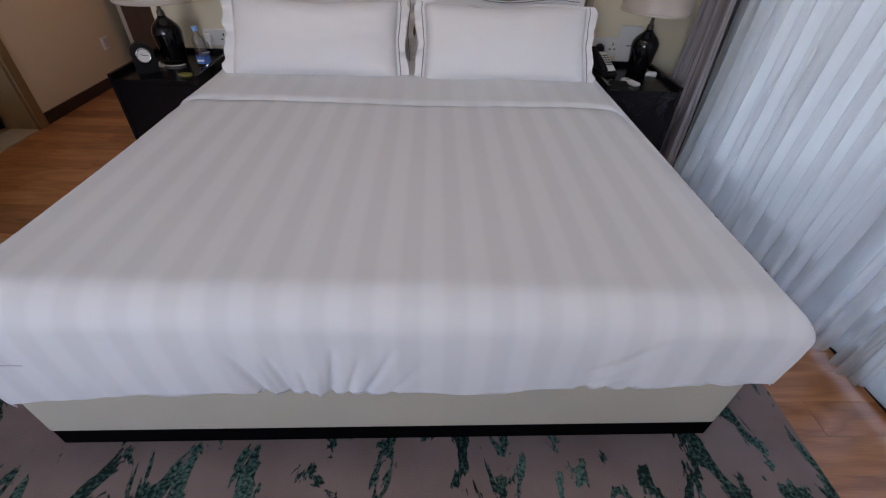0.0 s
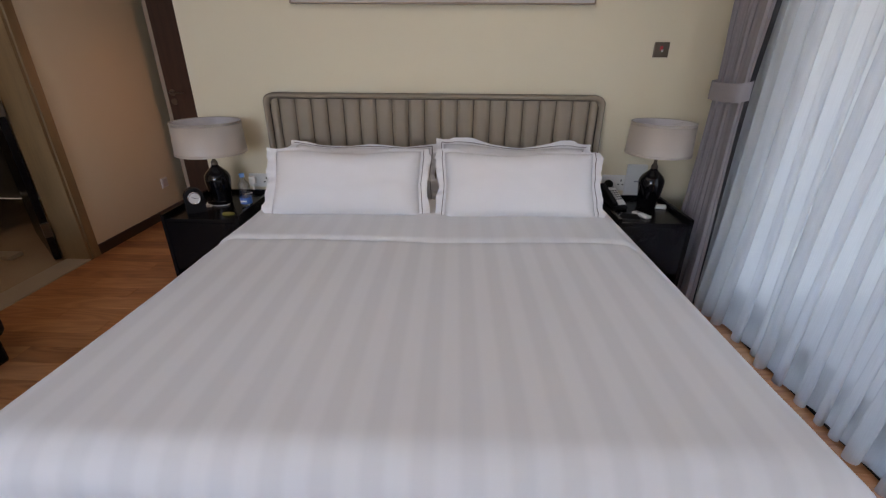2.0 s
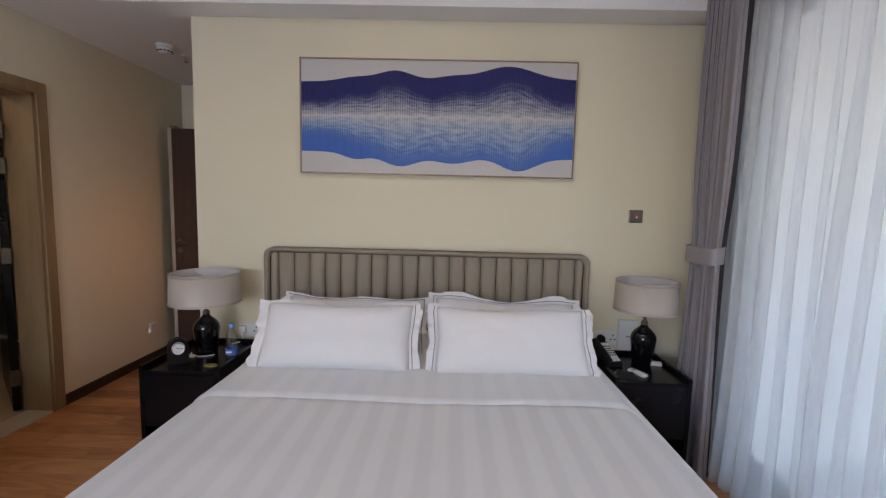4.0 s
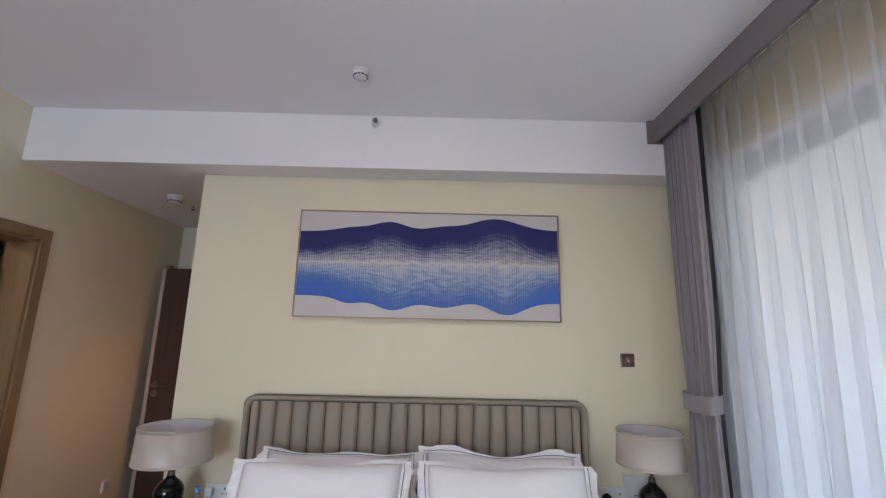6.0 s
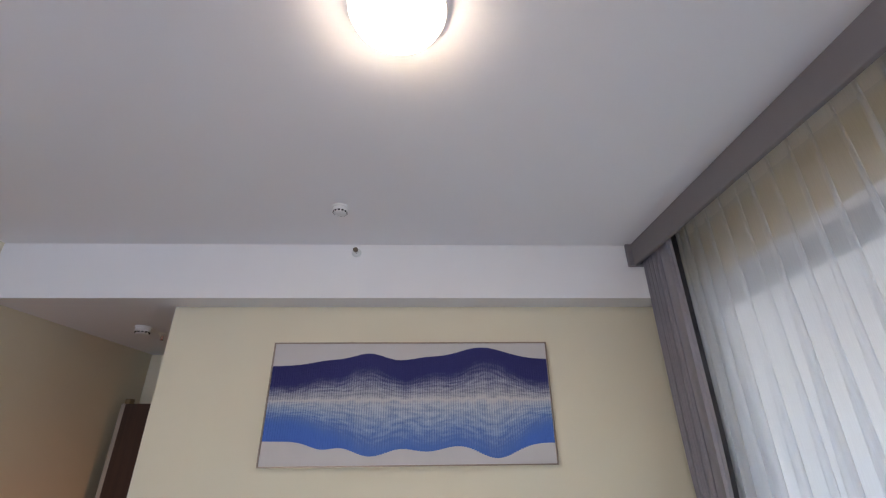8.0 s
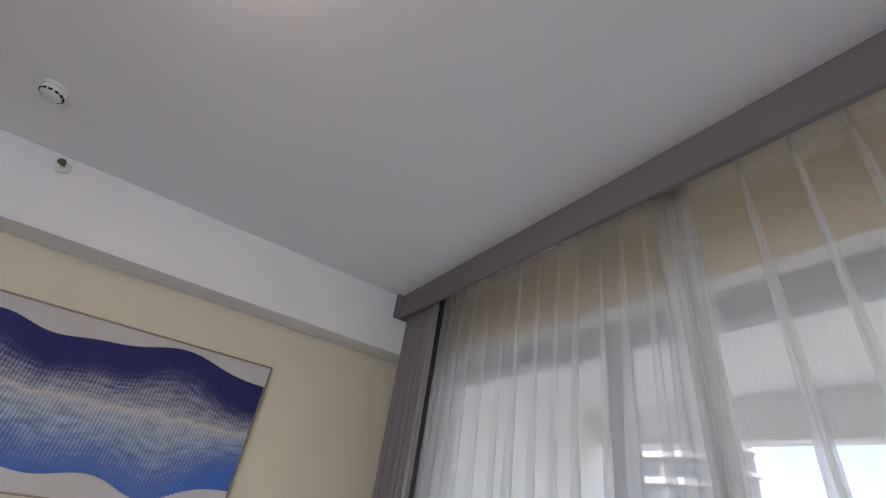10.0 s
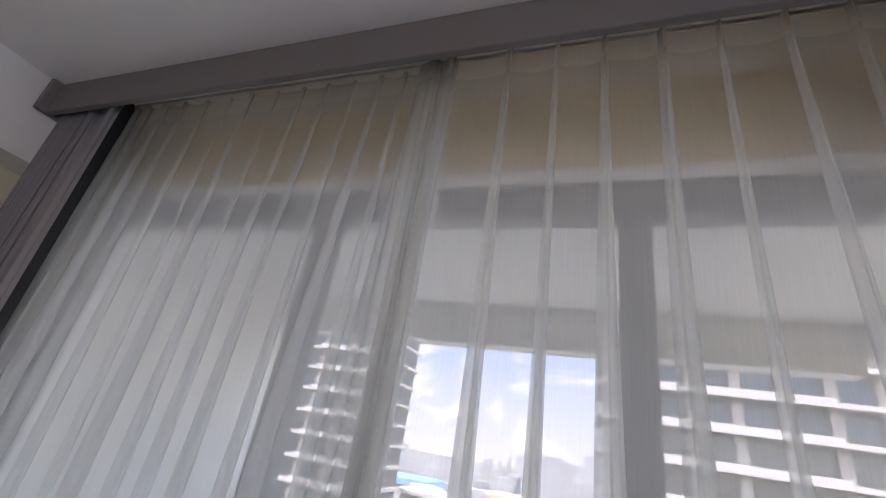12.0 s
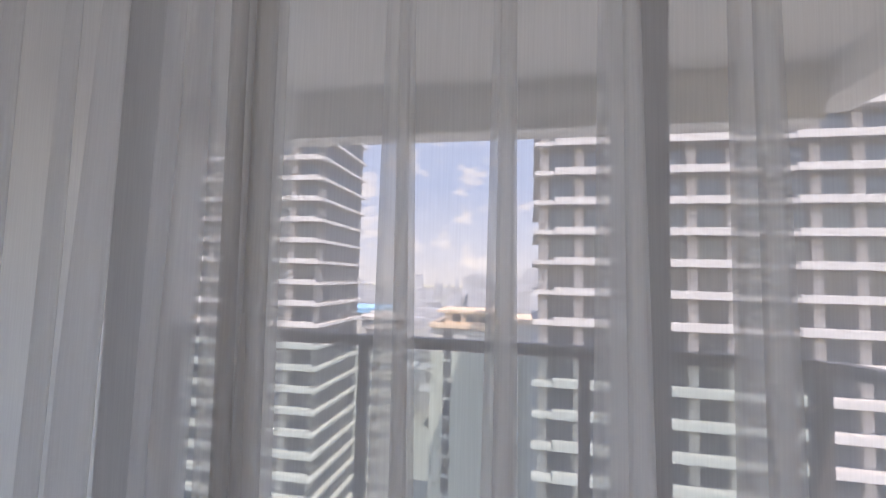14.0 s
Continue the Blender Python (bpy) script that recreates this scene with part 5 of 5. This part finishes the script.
part("body", box(-0.021, 0.021, -0.055, 0.055, 0, 0.017, 0.007, 3), M_plastic, rem, smooth=True)
part("screen", box(-0.013, 0.013, 0.012, 0.040, 0.0165, 0.0178), M_grey, rem)
adp = thing("charger", (1.345, 2.97, NZ), "small white charger block on the nightstand", "charger")
adp.rotation_euler.z = radians(-15)
part("body", box(-0.045, 0.045, -0.016, 0.016, 0, 0.022, 0.005), M_plastic, adp)

# ---- black ottoman beside the bathroom door ----
ch = thing("ottoman", (-2.245, 1.83, 0), "black upholstered ottoman standing on the oak floor", "ottoman")
part("seat", box(-0.26, 0.26, -0.30, 0.34, 0.13, 0.46, 0.05, 4), M_blackmat, ch, smooth=True)
part("plinth", box(-0.24, 0.235, -0.28, 0.30, 0.0, 0.14, 0.015, 2), M_black, ch)


# ---- outside ----
def storey_tower(name, loc, depth, width, z0, z1, first, label, cols, seed, side=False):
    """A tower whose front looks along -x; storeys every 3 m with white balcony slabs; y runs from 0 to width."""
    t = thing(name, loc, label, "tower block")
    rng = random.Random(seed)
    part("wall", box(1.6, depth, 0.8, width - 0.8, z0, z1 - 0.4), M_tower, t)
    part("roof", box(0.6, depth + 0.4, 0.4, width - 0.4, z1 - 0.4, z1), M_slab, t)
    zs = [first + 3.0 * k for k in range(-20, 12) if z0 + 1 < first + 3.0 * k < z1 - 1.2]
    slab = wn_ = cl_ = ra_ = sw_ = None
    for z in zs:
        if slab is None:
            bm_ = box(0.0, depth, 0, width, -0.12, 0.30)
            add_box(bm_, -0.12, 1.2, width * 0.05, width * 0.42, -0.12, 0.62)
            add_box(bm_, -0.12, 1.2, width * 0.55, width * 0.95, -0.12, 0.62)
            ob = part("slab", bm_, M_slab, t)
            slab = ob.data
        else:
            ob = new("slab", slab)
            ob.parent = t
        ob.location.z = z
        for k in range(cols):
            y = 1.0 + (width - 2.0) * (k + 0.5) / cols
            if wn_ is None:
                o1 = part("window", box(1.52, 1.62, -(width - 2) / cols * 0.31, (width - 2) / cols * 0.31, 0.55, 2.55), M_win, t)
                wn_ = o1.data
                o2 = part("pier", box(1.1, 1.7, -(width - 2) / cols * 0.13, (width - 2) / cols * 0.13, 0.3, 2.88), M_col, t)
                cl_ = o2.data
            else:
                o1, o2 = new("window", wn_), new("pier", cl_)
                o1.parent = o2.parent = t
            o1.location = (0, y, z)
            o2.location = (0, y + (width - 2) / cols * 0.5, z)
        if side:
            for k in range(4):
                x = 2.4 + (depth - 3.2) * (k + 0.5) / 4
                if sw_ is None:
                    o3 = part("window", box(-1.2, 1.2, 0.72, 0.82, 0.6, 2.5), M_win, t)
                    sw_ = o3.data
                else:
                    o3 = new("window", sw_)
                    o3.parent = t
                o3.location = (x, 0, z)
    return t


storey_tower("tower_block", (45, -40.0, 0), 14, 40.4, -42, 25.6, 3.25, "pale high-rise block with white balcony bands", 11, 3)
storey_tower("tower_block", (57, 29.5, 0), 16, 24, -42, 25.8, 3.1, "tall grey apartment tower with white floor bands", 5, 4, True)

cb = thing("office_block", (70, 6.0, 0), "cream office block with a peach parapet and dark window strip", "building")
part("wall", box(0, 12, 0, 10.2, -45, -6.6), M_cream, cb)
part("roof", box(-0.5, 12.5, -0.4, 10.4, -6.6, -5.9), M_peach, cb, "peach rendered cornice")
part("penthouse", box(1.0, 9, 0.6, 8.2, -5.9, -4.2), M_peach, cb)
part("penthouse_roof", box(0.4, 9.6, 0.0, 9.4, -4.2, -3.8), M_peach, cb)
part("window_strip", box(-0.12, 0.1, 6.8, 8.0, -44, -9.5), M_win, cb)
for z in range(-42, -8, 3):
    part("spandrel", box(-0.16, 0.0, 6.8, 8.0, z, z + 0.5), M_round, cb)
for k in range(3):
    part("window", box(0.92, 1.02, 1.2 + 2.2 * k, 2.4 + 2.2 * k, -5.6, -4.6), M_win, cb)
part("window", box(-0.1, 0.1, 6.6, 8.2, -8.6, -7.2), M_win, cb)
cb2 = thing("office_block", (72, -3.0, 0), "cream office block with tall pilasters", "building")
part("wall", box(0, 12, -6, 8.0, -45, -5.6), M_cream, cb2)
part("roof", box(-0.4, 12.4, -6.4, 8.2, -5.6, -5.0), M_peach, cb2)
for k in range(4):
    part("pilaster", box(-0.5, 0.0, 1.0 + 2.0 * k, 1.7 + 2.0 * k, -45, -8), M_slab, cb2)
    part("window_strip", box(-0.06, 0.1, 2.1 + 2.0 * k, 2.5 + 2.0 * k, -44, -8.5), M_round, cb2)
rt = thing("round_tower", (80, 27.5, 0), "round grey apartment tower with stacked ring balconies", "building")
part("core", lathe([(3.6, -45), (3.6, -6.5)], 32), M_round, rt, smooth=True)
ring = None
for z in range(-44, -7, 3):
    if ring is None:
        ob = part("ring_balcony", lathe([(3.5, -0.2), (4.3, -0.2), (4.3, 0.9), (3.5, 0.9)], 32), M_slab, rt)
        ring = ob.data
    else:
        ob = new("ring_balcony", ring)
        ob.parent = rt
    ob.location.z = z
part("roof", lathe([(4.6, -6.5), (4.6, -6.0), (3.0, -5.6), (2.8, -5.2)], 32), M_slab, rt)
tq = thing("pool_house", (100, 39, 0), "low building with a turquoise roof", "building")
part("wall", box(0, 14, -4, 8, -45, -7.6), M_cream, tq)
part("roof", box(-0.5, 14.5, -4.5, 8.5, -7.6, -6.4), M_turq, tq)

rng = random.Random(21)
bm = bmesh.new()
for k in range(900):
    x = 130 + 1300 * rng.random() ** 1.4
    y = 0.35 * x + (rng.random() - 0.5) * 1.9 * x
    s = rng.uniform(6, 18)
    h = rng.uniform(5, 18) + (rng.random() ** 10) * 40
    add_box(bm, x, x + s, y, y + s * rng.uniform(0.7, 2.0), -45, -45 + h)
solo("far_city", bm, M_city, "low hazy city blocks reaching to the horizon", "city", kind="stuff")
structure("ground", box(4, 1990, -2000, 2000, -46, -45), M_ground, "city ground far below the balcony")
bd = structure("backdrop", sheet(lambda u, v: (0, -2400 + 4800 * u, -40 + 1400 * v), 4, 4), M_sky, "pale blue sky with small white clouds")
bd.location = (1980, 0, 0)

# ---- floor planks ----
pm = {}
PW, GAP = 0.122, 0.0006
rng = random.Random(5)
y = YS
k = 0
while y < 4.75:
    y1 = min(y + PW, 4.75)
    lim = XL - 0.0 if y < DY0 + 0.02 or y > DY1 else XL + 0.01
    right = 1.788 if y1 < YN else -1.45
    if y < YN < y1:
        right = 1.788 if y1 - YN < 0.06 else -1.45
    x = lim - (0.37 * k % 1.0) * 0.9 - 0.05
    while x < right:
        x0, x1 = max(x, lim), min(x + 1.15, right)
        if x1 - x0 > 0.03:
            key_ = (round(x1 - x0, 3), round(y1 - y, 3))
            if key_ not in pm:
                b_ = box(0, x1 - x0 - GAP, 0, y1 - y - GAP, -0.012, 0.0)
                es = [e for e in b_.edges if all(v.co.z > -0.001 for v in e.verts)]
                bmesh.ops.bevel(b_, geom=es, offset=0.0009, segments=1, affect="EDGES")
                pm[key_] = finish("plank", b_, M_floor)
            ob = new("plank", pm[key_])
            ob.location = (x0, y, 0)
            ob.parent = floor
        x += 1.15
    y += PW
    k += 1
